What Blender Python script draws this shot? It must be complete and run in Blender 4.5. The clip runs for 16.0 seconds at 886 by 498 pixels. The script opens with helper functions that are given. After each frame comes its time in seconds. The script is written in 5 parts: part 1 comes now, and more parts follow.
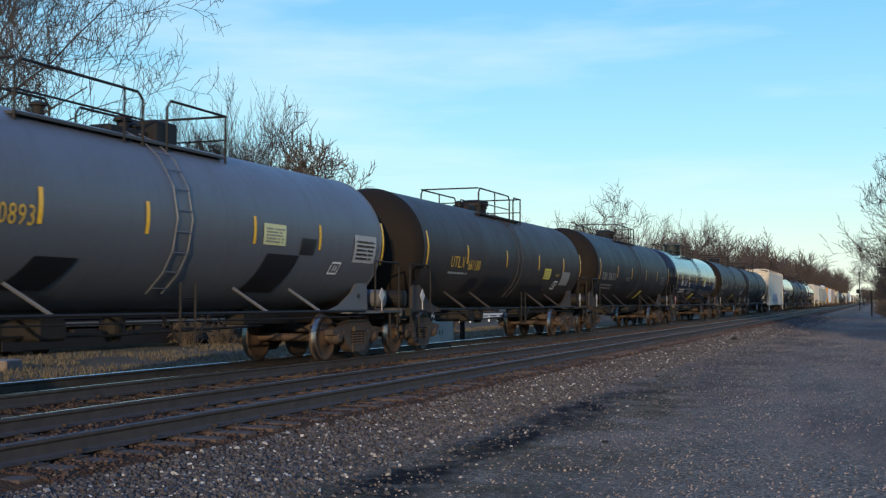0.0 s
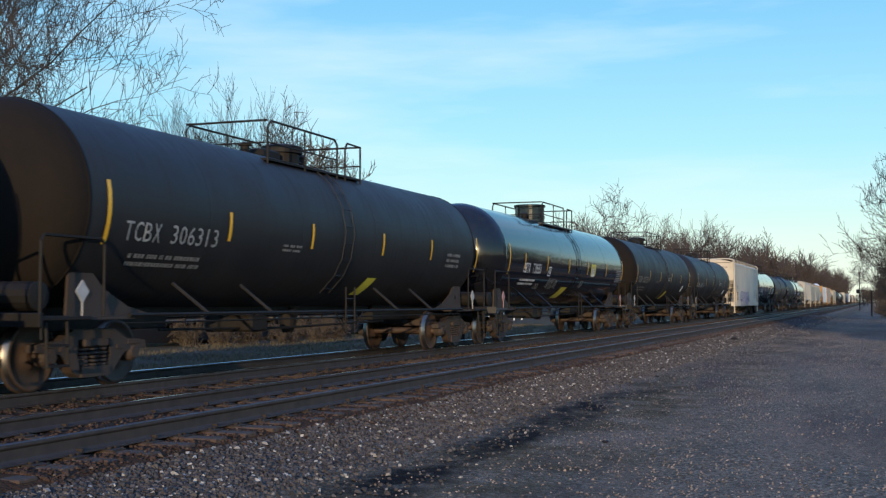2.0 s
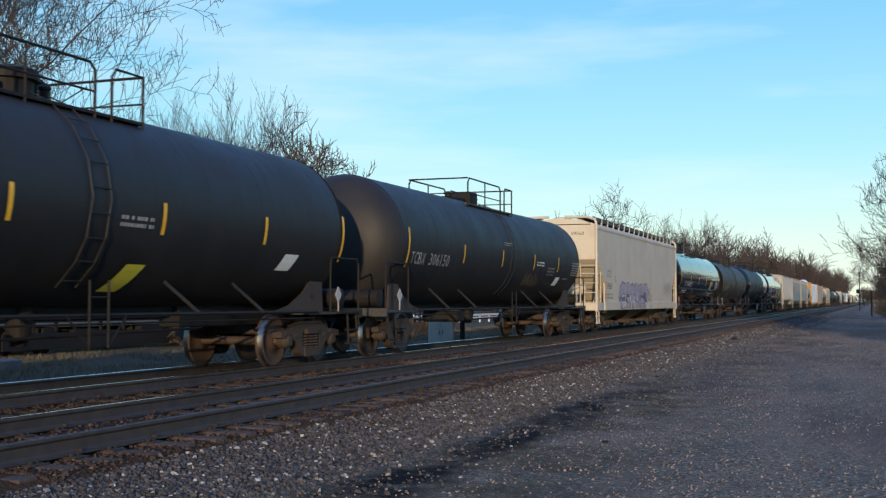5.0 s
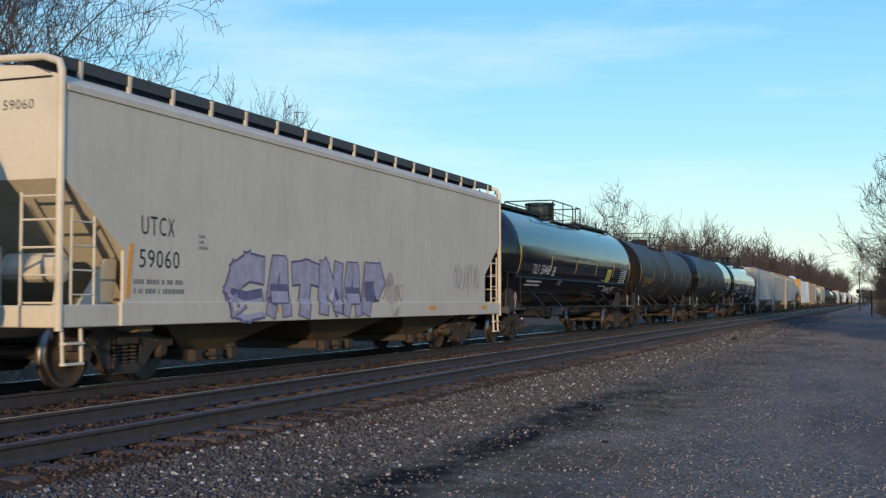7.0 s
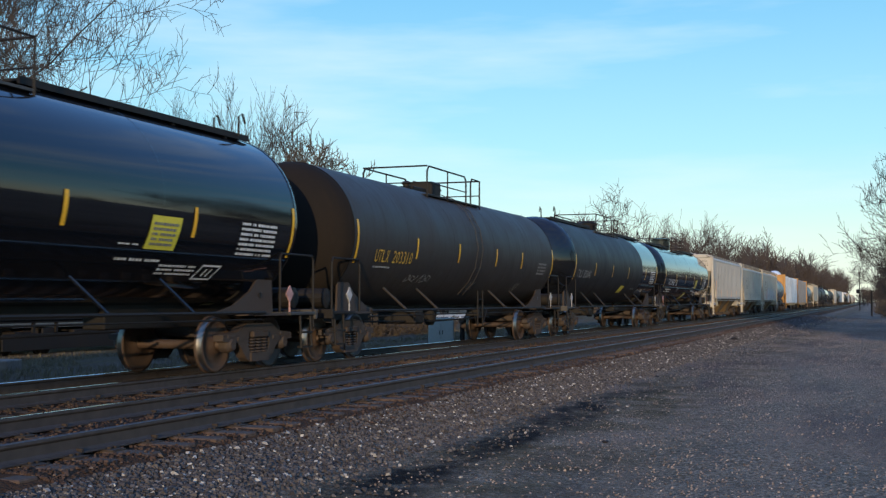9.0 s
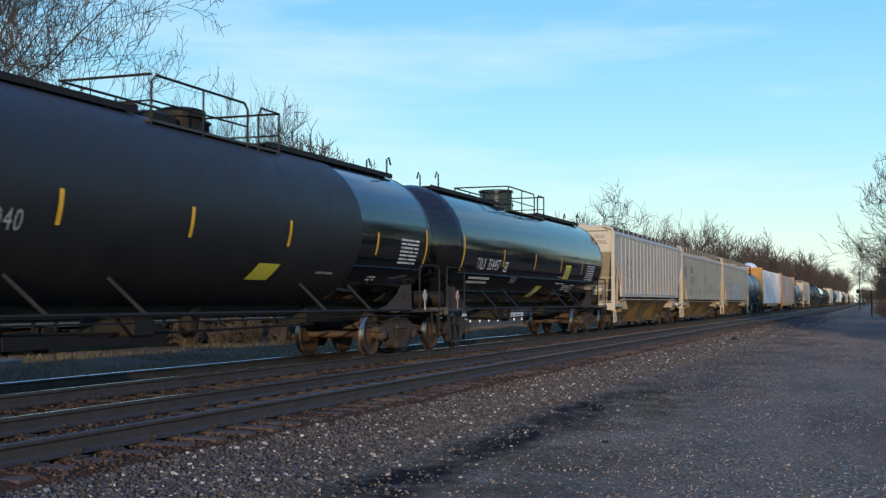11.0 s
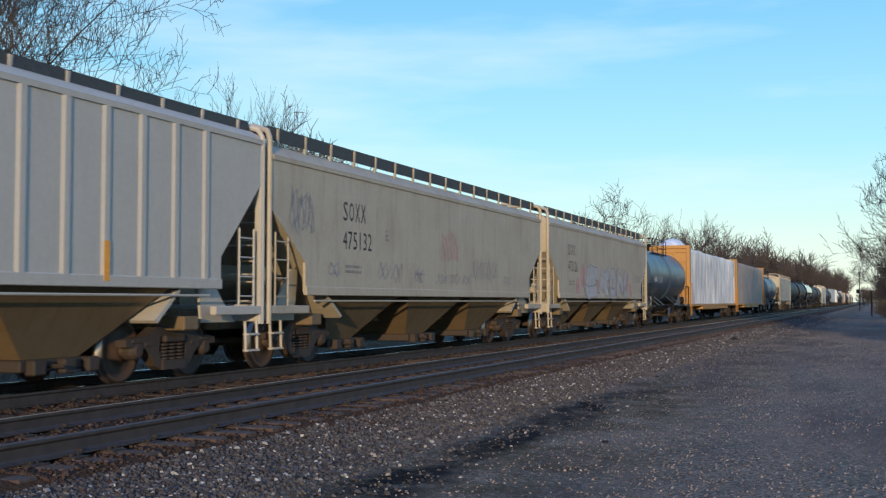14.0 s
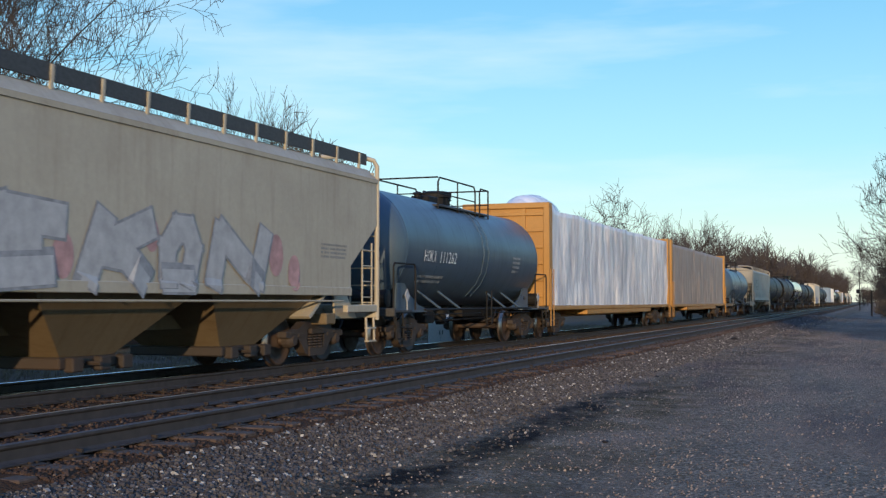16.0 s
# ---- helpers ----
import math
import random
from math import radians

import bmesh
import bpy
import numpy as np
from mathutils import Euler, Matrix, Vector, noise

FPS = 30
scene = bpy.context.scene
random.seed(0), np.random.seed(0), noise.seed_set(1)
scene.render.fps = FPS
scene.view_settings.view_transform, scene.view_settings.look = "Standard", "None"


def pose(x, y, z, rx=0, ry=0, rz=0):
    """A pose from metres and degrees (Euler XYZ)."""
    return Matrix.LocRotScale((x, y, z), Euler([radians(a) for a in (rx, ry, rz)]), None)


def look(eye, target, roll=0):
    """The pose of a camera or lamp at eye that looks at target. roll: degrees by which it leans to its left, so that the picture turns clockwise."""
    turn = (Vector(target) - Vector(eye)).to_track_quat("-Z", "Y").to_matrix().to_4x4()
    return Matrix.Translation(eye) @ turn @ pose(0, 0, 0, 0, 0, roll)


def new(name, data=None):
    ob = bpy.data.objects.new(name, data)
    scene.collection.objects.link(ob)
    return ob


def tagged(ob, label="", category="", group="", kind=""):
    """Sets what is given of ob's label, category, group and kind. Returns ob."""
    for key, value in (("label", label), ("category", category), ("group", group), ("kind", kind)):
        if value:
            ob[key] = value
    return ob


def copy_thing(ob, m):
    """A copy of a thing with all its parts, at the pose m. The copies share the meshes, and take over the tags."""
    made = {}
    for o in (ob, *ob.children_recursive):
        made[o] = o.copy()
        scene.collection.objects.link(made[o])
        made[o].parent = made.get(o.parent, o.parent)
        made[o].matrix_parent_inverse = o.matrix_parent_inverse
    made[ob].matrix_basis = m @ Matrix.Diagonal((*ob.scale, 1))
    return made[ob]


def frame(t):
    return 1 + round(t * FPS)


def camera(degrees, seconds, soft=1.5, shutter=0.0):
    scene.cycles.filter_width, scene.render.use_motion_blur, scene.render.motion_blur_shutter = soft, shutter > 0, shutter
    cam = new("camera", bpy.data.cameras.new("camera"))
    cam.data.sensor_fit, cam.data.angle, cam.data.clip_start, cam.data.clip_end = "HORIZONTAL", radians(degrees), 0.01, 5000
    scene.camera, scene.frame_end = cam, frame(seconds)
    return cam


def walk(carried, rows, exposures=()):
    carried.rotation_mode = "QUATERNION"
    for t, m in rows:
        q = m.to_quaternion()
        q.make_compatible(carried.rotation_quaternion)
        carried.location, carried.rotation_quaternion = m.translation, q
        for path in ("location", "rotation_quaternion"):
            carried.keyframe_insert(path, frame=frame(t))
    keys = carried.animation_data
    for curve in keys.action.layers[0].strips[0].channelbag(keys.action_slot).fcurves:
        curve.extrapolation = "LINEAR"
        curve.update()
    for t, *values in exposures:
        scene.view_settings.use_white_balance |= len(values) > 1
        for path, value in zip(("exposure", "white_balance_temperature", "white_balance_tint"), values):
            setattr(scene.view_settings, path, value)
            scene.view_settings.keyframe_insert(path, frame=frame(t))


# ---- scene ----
import functools

cam = camera(41.86, 16.0, soft=1.3, shutter=0.10)
EYE = (0.0, 0.0, 1.168)
CAM_POSE = pose(*EYE, 90 + 2.6, 0, 20.37)
walk(cam, [(0.0, CAM_POSE), (16.0, CAM_POSE)], exposures=[(0.0, 0.1), (16.0, 0.1)])

# ---- sky and sun ----
SUN_ELEV, SUN_ROT = radians(7), radians(164)
SUN_DIR = Vector((math.sin(SUN_ROT) * math.cos(SUN_ELEV), math.cos(SUN_ROT) * math.cos(SUN_ELEV), math.sin(SUN_ELEV)))


def make_sky():
    w = bpy.data.worlds.new("sky")
    scene.world = w
    w.use_nodes = True
    nt = w.node_tree
    nt.nodes.clear()
    out, bg = nt.nodes.new("ShaderNodeOutputWorld"), nt.nodes.new("ShaderNodeBackground")
    sky = nt.nodes.new("ShaderNodeTexSky")
    sky.sky_type, sky.sun_disc = "NISHITA", False
    sky.sun_elevation, sky.sun_rotation = SUN_ELEV, SUN_ROT
    sky.air_density, sky.dust_density, sky.ozone_density = 1.0, 0.3, 2.0
    # thin streaks of high cloud
    co, mp = nt.nodes.new("ShaderNodeTexCoord"), nt.nodes.new("ShaderNodeMapping")
    mp.inputs["Scale"].default_value, mp.inputs["Rotation"].default_value = (1.6, 1.6, 11.0), (0.05, 0.04, 0.5)
    nz = nt.nodes.new("ShaderNodeTexNoise")
    nz.inputs["Scale"].default_value, nz.inputs["Detail"].default_value, nz.inputs["Roughness"].default_value = 1.9, 5, 0.55
    ramp = nt.nodes.new("ShaderNodeValToRGB")
    ramp.color_ramp.elements[0].position, ramp.color_ramp.elements[1].position = 0.49, 0.80
    ramp.color_ramp.elements[1].color = (0.45, 0.45, 0.45, 1)
    mix = nt.nodes.new("ShaderNodeMix")
    mix.data_type, mix.blend_type = "RGBA", "MIX"
    mix.inputs["B"].default_value = (4.6, 5.0, 5.2, 1)
    nt.links.new(co.outputs["Generated"], mp.inputs["Vector"])
    nt.links.new(mp.outputs["Vector"], nz.inputs["Vector"])
    nt.links.new(nz.outputs["Fac"], ramp.inputs["Fac"])
    nt.links.new(ramp.outputs["Color"], mix.inputs["Factor"])
    # haze that pales the sky towards the horizon
    sep, haze, veil = nt.nodes.new("ShaderNodeSeparateXYZ"), nt.nodes.new("ShaderNodeValToRGB"), nt.nodes.new("ShaderNodeMix")
    nt.links.new(co.outputs["Generated"], sep.inputs["Vector"])
    nt.links.new(sep.outputs["Z"], haze.inputs["Fac"])
    e = haze.color_ramp.elements
    e[0].position, e[0].color = 0.0, (4.4, 4.7, 4.1, 1)
    e[1].position, e[1].color = 1.0, (1.0, 1.95, 5.4, 1)
    for p, c in ((0.06, (3.5, 4.6, 4.6, 1)), (0.13, (2.0, 4.0, 5.0, 1)), (0.26, (0.95, 2.9, 4.8, 1)), (0.45, (0.85, 2.4, 5.8, 1))):
        e.new(p).color = c
    veil.data_type = "RGBA"
    veil.inputs["Factor"].default_value = 0.72
    nt.links.new(sky.outputs["Color"], veil.inputs["A"])
    nt.links.new(haze.outputs["Color"], veil.inputs["B"])
    nt.links.new(veil.outputs["Result"], mix.inputs["A"])
    tone = nt.nodes.new("ShaderNodeMix")
    tone.data_type, tone.blend_type = "RGBA", "MULTIPLY"
    tone.inputs["Factor"].default_value, tone.inputs["B"].default_value = 1.0, (0.95, 1.0, 1.0, 1)
    nt.links.new(mix.outputs["Result"], tone.inputs["A"])
    nt.links.new(tone.outputs["Result"], bg.inputs["Color"])
    bg.inputs["Strength"].default_value = 0.20
    nt.links.new(bg.outputs["Background"], out.inputs["Surface"])


make_sky()
sun = new("sun", bpy.data.lights.new("sun", "SUN"))
sun.data.energy, sun.data.angle, sun.data.color = 3.5, radians(0.6), (1.0, 0.74, 0.44)
sun.matrix_world = look(SUN_DIR * 50, (0, 0, 0))


# ---- materials ----
def mat_base(name):
    m = bpy.data.materials.new(name)
    m.use_nodes = True
    nt = m.node_tree
    return m, nt, nt.nodes["Principled BSDF"]


def noise_node(nt, scale, detail=4, stretch=(1, 1, 1), rough=0.6, kind="Object"):
    co, mp, nz = nt.nodes.new("ShaderNodeTexCoord"), nt.nodes.new("ShaderNodeMapping"), nt.nodes.new("ShaderNodeTexNoise")
    mp.inputs["Scale"].default_value = stretch
    nz.inputs["Scale"].default_value, nz.inputs["Detail"].default_value, nz.inputs["Roughness"].default_value = scale, detail, rough
    nt.links.new(co.outputs[kind], mp.inputs["Vector"])
    nt.links.new(mp.outputs["Vector"], nz.inputs["Vector"])
    return nz.outputs["Fac"]


def ramp_node(nt, fac, lo, hi, a=(0, 0, 0, 1), b=(1, 1, 1, 1)):
    r = nt.nodes.new("ShaderNodeValToRGB")
    r.color_ramp.elements[0].position, r.color_ramp.elements[1].position = lo, hi
    r.color_ramp.elements[0].color, r.color_ramp.elements[1].color = a, b
    nt.links.new(fac, r.inputs["Fac"])
    return r.outputs["Color"]


def mix_node(nt, fac, a, b, blend="MIX"):
    m = nt.nodes.new("ShaderNodeMix")
    m.data_type, m.blend_type = "RGBA", blend
    for sock, v in ((m.inputs["Factor"], fac), (m.inputs["A"], a), (m.inputs["B"], b)):
        if isinstance(v, (float, int)):
            sock.default_value = v
        elif isinstance(v, tuple):
            sock.default_value = (*v[:3], 1)
        else:
            nt.links.new(v, sock)
    return m.outputs["Result"]


def bump_node(nt, bsdf, height, strength=0.2, distance=0.01):
    b = nt.nodes.new("ShaderNodeBump")
    b.inputs["Strength"].default_value, b.inputs["Distance"].default_value = strength, distance
    nt.links.new(height, b.inputs["Height"])
    nt.links.new(b.outputs["Normal"], bsdf.inputs["Normal"])


def paint(name, color, rough=0.45, dirt=(0.09, 0.07, 0.055), amount=0.5, metal=0.0, grain=14, wave=0.0, gloss=0.5):
    """Weathered paint: broad stains, streaks that run down, fine grain."""
    m, nt, b = mat_base(name)
    broad = ramp_node(nt, noise_node(nt, 0.7, 5), 0.42, 0.78)
    streak = ramp_node(nt, noise_node(nt, 2.2, 5, (1, 3.2, 0.35)), 0.50, 0.80)
    fine = noise_node(nt, grain, 3)
    both = mix_node(nt, 0.5, broad, streak)
    scaled = mix_node(nt, 1.0, both, (amount, amount, amount), "MULTIPLY")
    col = mix_node(nt, scaled, color, dirt)
    col = mix_node(nt, ramp_node(nt, fine, 0.35, 0.75, (0, 0, 0, 1), (0.22, 0.22, 0.22, 1)), col, tuple(c * 0.55 for c in color))
    nt.links.new(col, b.inputs["Base Color"])
    rr = nt.nodes.new("ShaderNodeMapRange")
    rr.inputs["To Min"].default_value, rr.inputs["To Max"].default_value = rough, min(1, rough + 0.35 * amount + 0.05)
    nt.links.new(both, rr.inputs["Value"])
    nt.links.new(rr.outputs["Result"], b.inputs["Roughness"])
    b.inputs["Metallic"].default_value = metal
    b.inputs["Specular IOR Level"].default_value = gloss
    if wave:
        bump_node(nt, b, noise_node(nt, 1.1, 2), wave, 0.05)
    else:
        bump_node(nt, b, fine, 0.08, 0.004)
    return m


def plain(name, color, rough=0.5, metal=0.0, vary=0.3, scale=9.0, bump=0.15):
    m, nt, b = mat_base(name)
    n = noise_node(nt, scale, 5)
    col = mix_node(nt, ramp_node(nt, n, 0.3, 0.75), tuple(c * (1 - vary) for c in color), tuple(min(1, c * (1 + vary)) for c in color))
    nt.links.new(col, b.inputs["Base Color"])
    b.inputs["Roughness"].default_value, b.inputs["Metallic"].default_value = rough, metal
    bump_node(nt, b, n, bump, 0.01)
    return m


GLOSS_BLACK = paint("gloss_black", (0.005, 0.006, 0.008), 0.06, (0.022, 0.020, 0.020), 0.22, wave=0.02, gloss=0.62)
SATIN_BLACK = paint("satin_black", (0.006, 0.007, 0.010), 0.09, (0.024, 0.022, 0.024), 0.25, wave=0.02, gloss=0.6)
DULL_BLACK = paint("dull_black", (0.016, 0.016, 0.018), 0.50, (0.042, 0.036, 0.034), 0.70, gloss=0.30)
BROWN_BLACK = paint("brown_black", (0.030, 0.026, 0.025), 0.52, (0.062, 0.047, 0.038), 0.75, gloss=0.32)
TANK_GREY = paint("tank_grey", (0.090, 0.097, 0.112), 0.42, (0.070, 0.057, 0.056), 0.45)
TANK_BLUE = paint("tank_blue_grey", (0.055, 0.088, 0.125), 0.34, (0.09, 0.078, 0.070), 0.5)
HEAD_DIRT = paint("road_dirt", (0.012, 0.0098, 0.0082), 0.75, (0.027, 0.020, 0.0155), 0.7, gloss=0.12)
CREAM = paint("cream_paint", (0.57, 0.51, 0.41), 0.55, (0.27, 0.20, 0.135), 0.45)
STONE_WHITE = paint("stone_white_paint", (0.43, 0.405, 0.36), 0.5, (0.28, 0.25, 0.205), 0.35)
BEIGE = paint("beige_paint", (0.41, 0.36, 0.275), 0.55, (0.17, 0.125, 0.085), 0.55)
RUST_BAY = paint("dusty_steel", (0.17, 0.125, 0.075), 0.75, (0.09, 0.054, 0.028), 0.8, gloss=0.2)
YELLOW_CAR = paint("freight_yellow", (0.42, 0.21, 0.05), 0.5, (0.22, 0.12, 0.05), 0.5)
BOX_BLUE = paint("boxcar_blue", (0.16, 0.24, 0.34), 0.5, (0.2, 0.17, 0.14), 0.4)
BOX_WHITE = paint("boxcar_white", (0.62, 0.63, 0.64), 0.5, (0.3, 0.27, 0.24), 0.3)
TRUCK_STEEL = paint("truck_steel", (0.034, 0.025, 0.021), 0.7, (0.075, 0.045, 0.029), 0.8, grain=30)
WHEEL_RUST = paint("wheel_rust", (0.055, 0.033, 0.022), 0.65, (0.035, 0.026, 0.022), 0.7, grain=30)
TREAD = plain("bright_tread", (0.26, 0.24, 0.22), 0.34, 1.0, 0.15, 20, 0.03)
CAR_IRON = paint("car_iron", (0.012, 0.011, 0.011), 0.6, (0.034, 0.025, 0.019), 0.6, grain=30, gloss=0.22)
GALV = plain("dull_grating", (0.055, 0.053, 0.052), 0.6, 0.3, 0.3, 20)
YELLOW_TAPE = plain("yellow_reflector", (0.80, 0.44, 0.03), 0.28, 0.0, 0.15, 25, 0.02)
ORANGE_TAPE = plain("orange_reflector", (0.72, 0.30, 0.03), 0.3, 0.0, 0.2, 25, 0.02)
WHITE_INK = plain("white_lettering", (0.72, 0.72, 0.70), 0.5, 0.0, 0.15, 20, 0.02)
DIM_INK = plain("dim_lettering", (0.32, 0.32, 0.31), 0.6, 0.0, 0.3, 20, 0.02)
YELLOW_INK = plain("yellow_lettering", (0.60, 0.36, 0.04), 0.5, 0.0, 0.2, 20, 0.02)
BLACK_INK = plain("black_lettering", (0.018, 0.018, 0.02), 0.5, 0.0, 0.3, 20, 0.02)
GREY_INK = plain("grey_stencil", (0.22, 0.21, 0.20), 0.6, 0.0, 0.3, 20, 0.02)
YELLOW_CARD = plain("yellow_card", (0.62, 0.55, 0.06), 0.4, 0.0, 0.12, 12, 0.02)
PALE_CARD = plain("pale_card", (0.55, 0.55, 0.28), 0.5, 0.0, 0.12, 12, 0.02)
BLACK_PATCH = plain("black_patch", (0.010, 0.010, 0.012), 0.4, 0.0, 0.2, 8, 0.02)
GRAF_LILAC = plain("spray_lilac", (0.33, 0.30, 0.37), 0.6, 0.0, 0.25, 5, 0.02)
GRAF_WHITE = plain("spray_pale", (0.37, 0.365, 0.365), 0.6, 0.0, 0.2, 5, 0.02)
GRAF_DARK = plain("spray_dark", (0.11, 0.09, 0.17), 0.6, 0.0, 0.3, 8, 0.02)
GRAF_RED = plain("spray_red", (0.40, 0.23, 0.22), 0.6, 0.0, 0.3, 5, 0.02)
GRAF_TAN = plain("spray_tan", (0.36, 0.29, 0.25), 0.6, 0.0, 0.25, 5, 0.02)
GRAF_GREY = plain("spray_grey", (0.24, 0.24, 0.25), 0.6, 0.0, 0.3, 8, 0.02)
RAIL_SIDE = plain("rusty_rail", (0.038, 0.030, 0.028), 0.7, 0.0, 0.4, 6)
RAIL_TOP = plain("worn_railhead", (0.55, 0.54, 0.53), 0.2, 1.0, 0.1, 10, 0.02)
RAIL_MID = plain("railhead", (0.62, 0.60, 0.58), 0.20, 1.0, 0.12, 10, 0.02)
# same railhead darkened, for the rail whose top mirrors no sky
RAIL_MID_NO_SHEEN = plain("railhead_no_sky_sheen", (0.12, 0.105, 0.10), 0.5, 0.9, 0.2, 10, 0.02)
TIE_WOOD = plain("weathered_tie", (0.070, 0.046, 0.034), 0.9, 0.0, 0.5, 12, 0.5)
PLATE_RUST = plain("rusty_plate", (0.026, 0.019, 0.016), 0.85, 0.0, 0.4, 20, 0.3)
CONCRETE = plain("grimy_concrete", (0.16, 0.125, 0.10), 0.85, 0.0, 0.25, 12, 0.3)
CABINET_PAINT = paint("cabinet_grey", (0.30, 0.33, 0.31), 0.5, (0.2, 0.18, 0.15), 0.3)
BARK = plain("bare_bark", (0.046, 0.036, 0.030), 0.9, 0.0, 0.35, 7, 0.4)
BARK_RED = plain("reddish_twigs", (0.064, 0.049, 0.042), 0.9, 0.0, 0.35, 3, 0.3)
BUSH_BROWN = plain("dry_brush", (0.075, 0.058, 0.042), 0.95, 0.0, 0.4, 2, 0.3)
LEAF_DRY = plain("dry_grass_blade", (0.115, 0.092, 0.050), 0.85, 0.0, 0.4, 2, 0.2)


def wrap_material():
    m, nt, b = mat_base("white_lumber_wrap")
    # shade of the folds is put into the colour, grey against white
    fold_shade = noise_node(nt, 0.9, 6, (1, 2.2, 0.45))
    col = mix_node(nt, ramp_node(nt, fold_shade, 0.34, 0.58), (0.42, 0.42, 0.46), (0.82, 0.81, 0.81))
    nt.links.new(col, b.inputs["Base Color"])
    b.inputs["Roughness"].default_value = 0.35
    bump_node(nt, b, noise_node(nt, 2.2, 5, (1, 1.8, 0.7)), 0.7, 0.08)
    return m


WRAP = wrap_material()
WRAP_TAN = paint("brown_lumber_wrap", (0.33, 0.27, 0.23), 0.5, (0.17, 0.115, 0.075), 0.6)


def ground_material():
    """Gravel lane, dry verge, oily dark patches; told apart by the distance from the tracks."""
    m, nt, b = mat_base("gravel_ground")
    geo = nt.nodes.new("ShaderNodeNewGeometry")
    sep = nt.nodes.new("ShaderNodeSeparateXYZ")
    nt.links.new(geo.outputs["Position"], sep.inputs["Vector"])

    def pos_noise(scale, detail, stretch=(1, 1, 1), rough=0.65):
        mp, nz = nt.nodes.new("ShaderNodeMapping"), nt.nodes.new("ShaderNodeTexNoise")
        mp.inputs["Scale"].default_value = stretch
        nz.inputs["Scale"].default_value, nz.inputs["Detail"].default_value, nz.inputs["Roughness"].default_value = scale, detail, rough
        nt.links.new(geo.outputs["Position"], mp.inputs["Vector"])
        nt.links.new(mp.outputs["Vector"], nz.inputs["Vector"])
        return nz.outputs["Fac"]

    def band(lo0, lo1, hi0, hi1, jitter):
        """1 between lo1 and hi0 across the tracks, falling to 0 at lo0 and hi1."""
        add = nt.nodes.new("ShaderNodeMath")
        add.operation = "MULTIPLY_ADD"
        nt.links.new(pos_noise(0.6, 5), add.inputs[0])
        add.inputs[1].default_value = jitter
        nt.links.new(sep.outputs["X"], add.inputs[2])
        outs = []
        for a, c, lo, hi in ((lo0, lo1, 0, 1), (hi0, hi1, 1, 0)):
            r = nt.nodes.new("ShaderNodeMapRange")
            for k, v in (("From Min", a), ("From Max", c), ("To Min", lo), ("To Max", hi)):
                r.inputs[k].default_value = v + (jitter / 2 if k.startswith("From") else 0)
            nt.links.new(add.outputs[0], r.inputs["Value"])
            outs.append(r.outputs["Result"])
        mul = nt.nodes.new("ShaderNodeMath")
        mul.operation = "MULTIPLY"
        nt.links.new(outs[0], mul.inputs[0])
        nt.links.new(outs[1], mul.inputs[1])
        return mul.outputs[0]

    vor = nt.nodes.new("ShaderNodeTexVoronoi")
    vor.inputs["Scale"].default_value = 26
    nt.links.new(geo.outputs["Position"], vor.inputs["Vector"])
    grit = pos_noise(40, 4)
    gravel = mix_node(nt, ramp_node(nt, grit, 0.3, 0.72), (0.106, 0.088, 0.070), (0.40, 0.335, 0.262))
    pebble = mix_node(nt, ramp_node(nt, vor.outputs["Color"], 0.25, 0.95), (0.45, 0.43, 0.41), (1.7, 1.64, 1.58))
    gravel = mix_node(nt, 0.8, gravel, pebble, "MULTIPLY")
    gravel = mix_node(nt, ramp_node(nt, pos_noise(0.35, 6, (1, 0.35, 1), 0.75), 0.46, 0.64), gravel, mix_node(nt, ramp_node(nt, grit, 0.3, 0.7), (0.160, 0.113, 0.083), (0.45, 0.325, 0.245)))
    dry = mix_node(nt, ramp_node(nt, pos_noise(9, 6), 0.3, 0.7), (0.052, 0.040, 0.024), (0.17, 0.135, 0.080))
    col = mix_node(nt, mix_node(nt, 0.5, band(-600, -500, -13.3, -12.9, 0.5), band(-600, -500, -13.3, -12.9, 1.4)), gravel, dry)
    verge = mix_node(nt, 1.0, band(-4.9, -4.2, -3.0, -1.6, 1.2), ramp_node(nt, pos_noise(0.9, 6), 0.40, 0.62), "MULTIPLY")
    col = mix_node(nt, verge, col, dry)
    soft = mix_node(nt, 1.0, ramp_node(nt, pos_noise(0.5, 6, (1, 0.22, 1)), 0.45, 0.66), (0.85, 0.85, 0.85), "MULTIPLY")
    col = mix_node(nt, soft, col, mix_node(nt, ramp_node(nt, grit, 0.3, 0.7), (0.058, 0.046, 0.043), (0.17, 0.133, 0.122)))
    # the old spill beside the shoulder
    far = nt.nodes.new("ShaderNodeMapRange")
    for k, v in (("From Min", 19.0), ("From Max", 26.0), ("To Min", 1.0), ("To Max", 0.0)):
        far.inputs[k].default_value = v
    nt.links.new(sep.outputs["Y"], far.inputs["Value"])
    oil = mix_node(nt, 1.0, band(-4.75, -4.35, -3.95, -3.55, 0.9), ramp_node(nt, pos_noise(1.1, 7, (1, 0.6, 1), 0.75), 0.40, 0.55), "MULTIPLY")
    oil = mix_node(nt, 1.0, oil, far.outputs["Result"], "MULTIPLY")
    col = mix_node(nt, oil, col, (0.018, 0.016, 0.016))
    rust = band(-13.2, -12.6, -5.9, -5.4, 0.5)
    col = mix_node(nt, rust, col, mix_node(nt, ramp_node(nt, pos_noise(22, 5), 0.3, 0.7), (0.030, 0.022, 0.019), (0.080, 0.054, 0.041)))
    col = mix_node(nt, band(-6.7, -6.45, -5.75, -5.35, 0.4), col, mix_node(nt, ramp_node(nt, grit, 0.3, 0.7), (0.050, 0.029, 0.019), (0.125, 0.070, 0.042)))
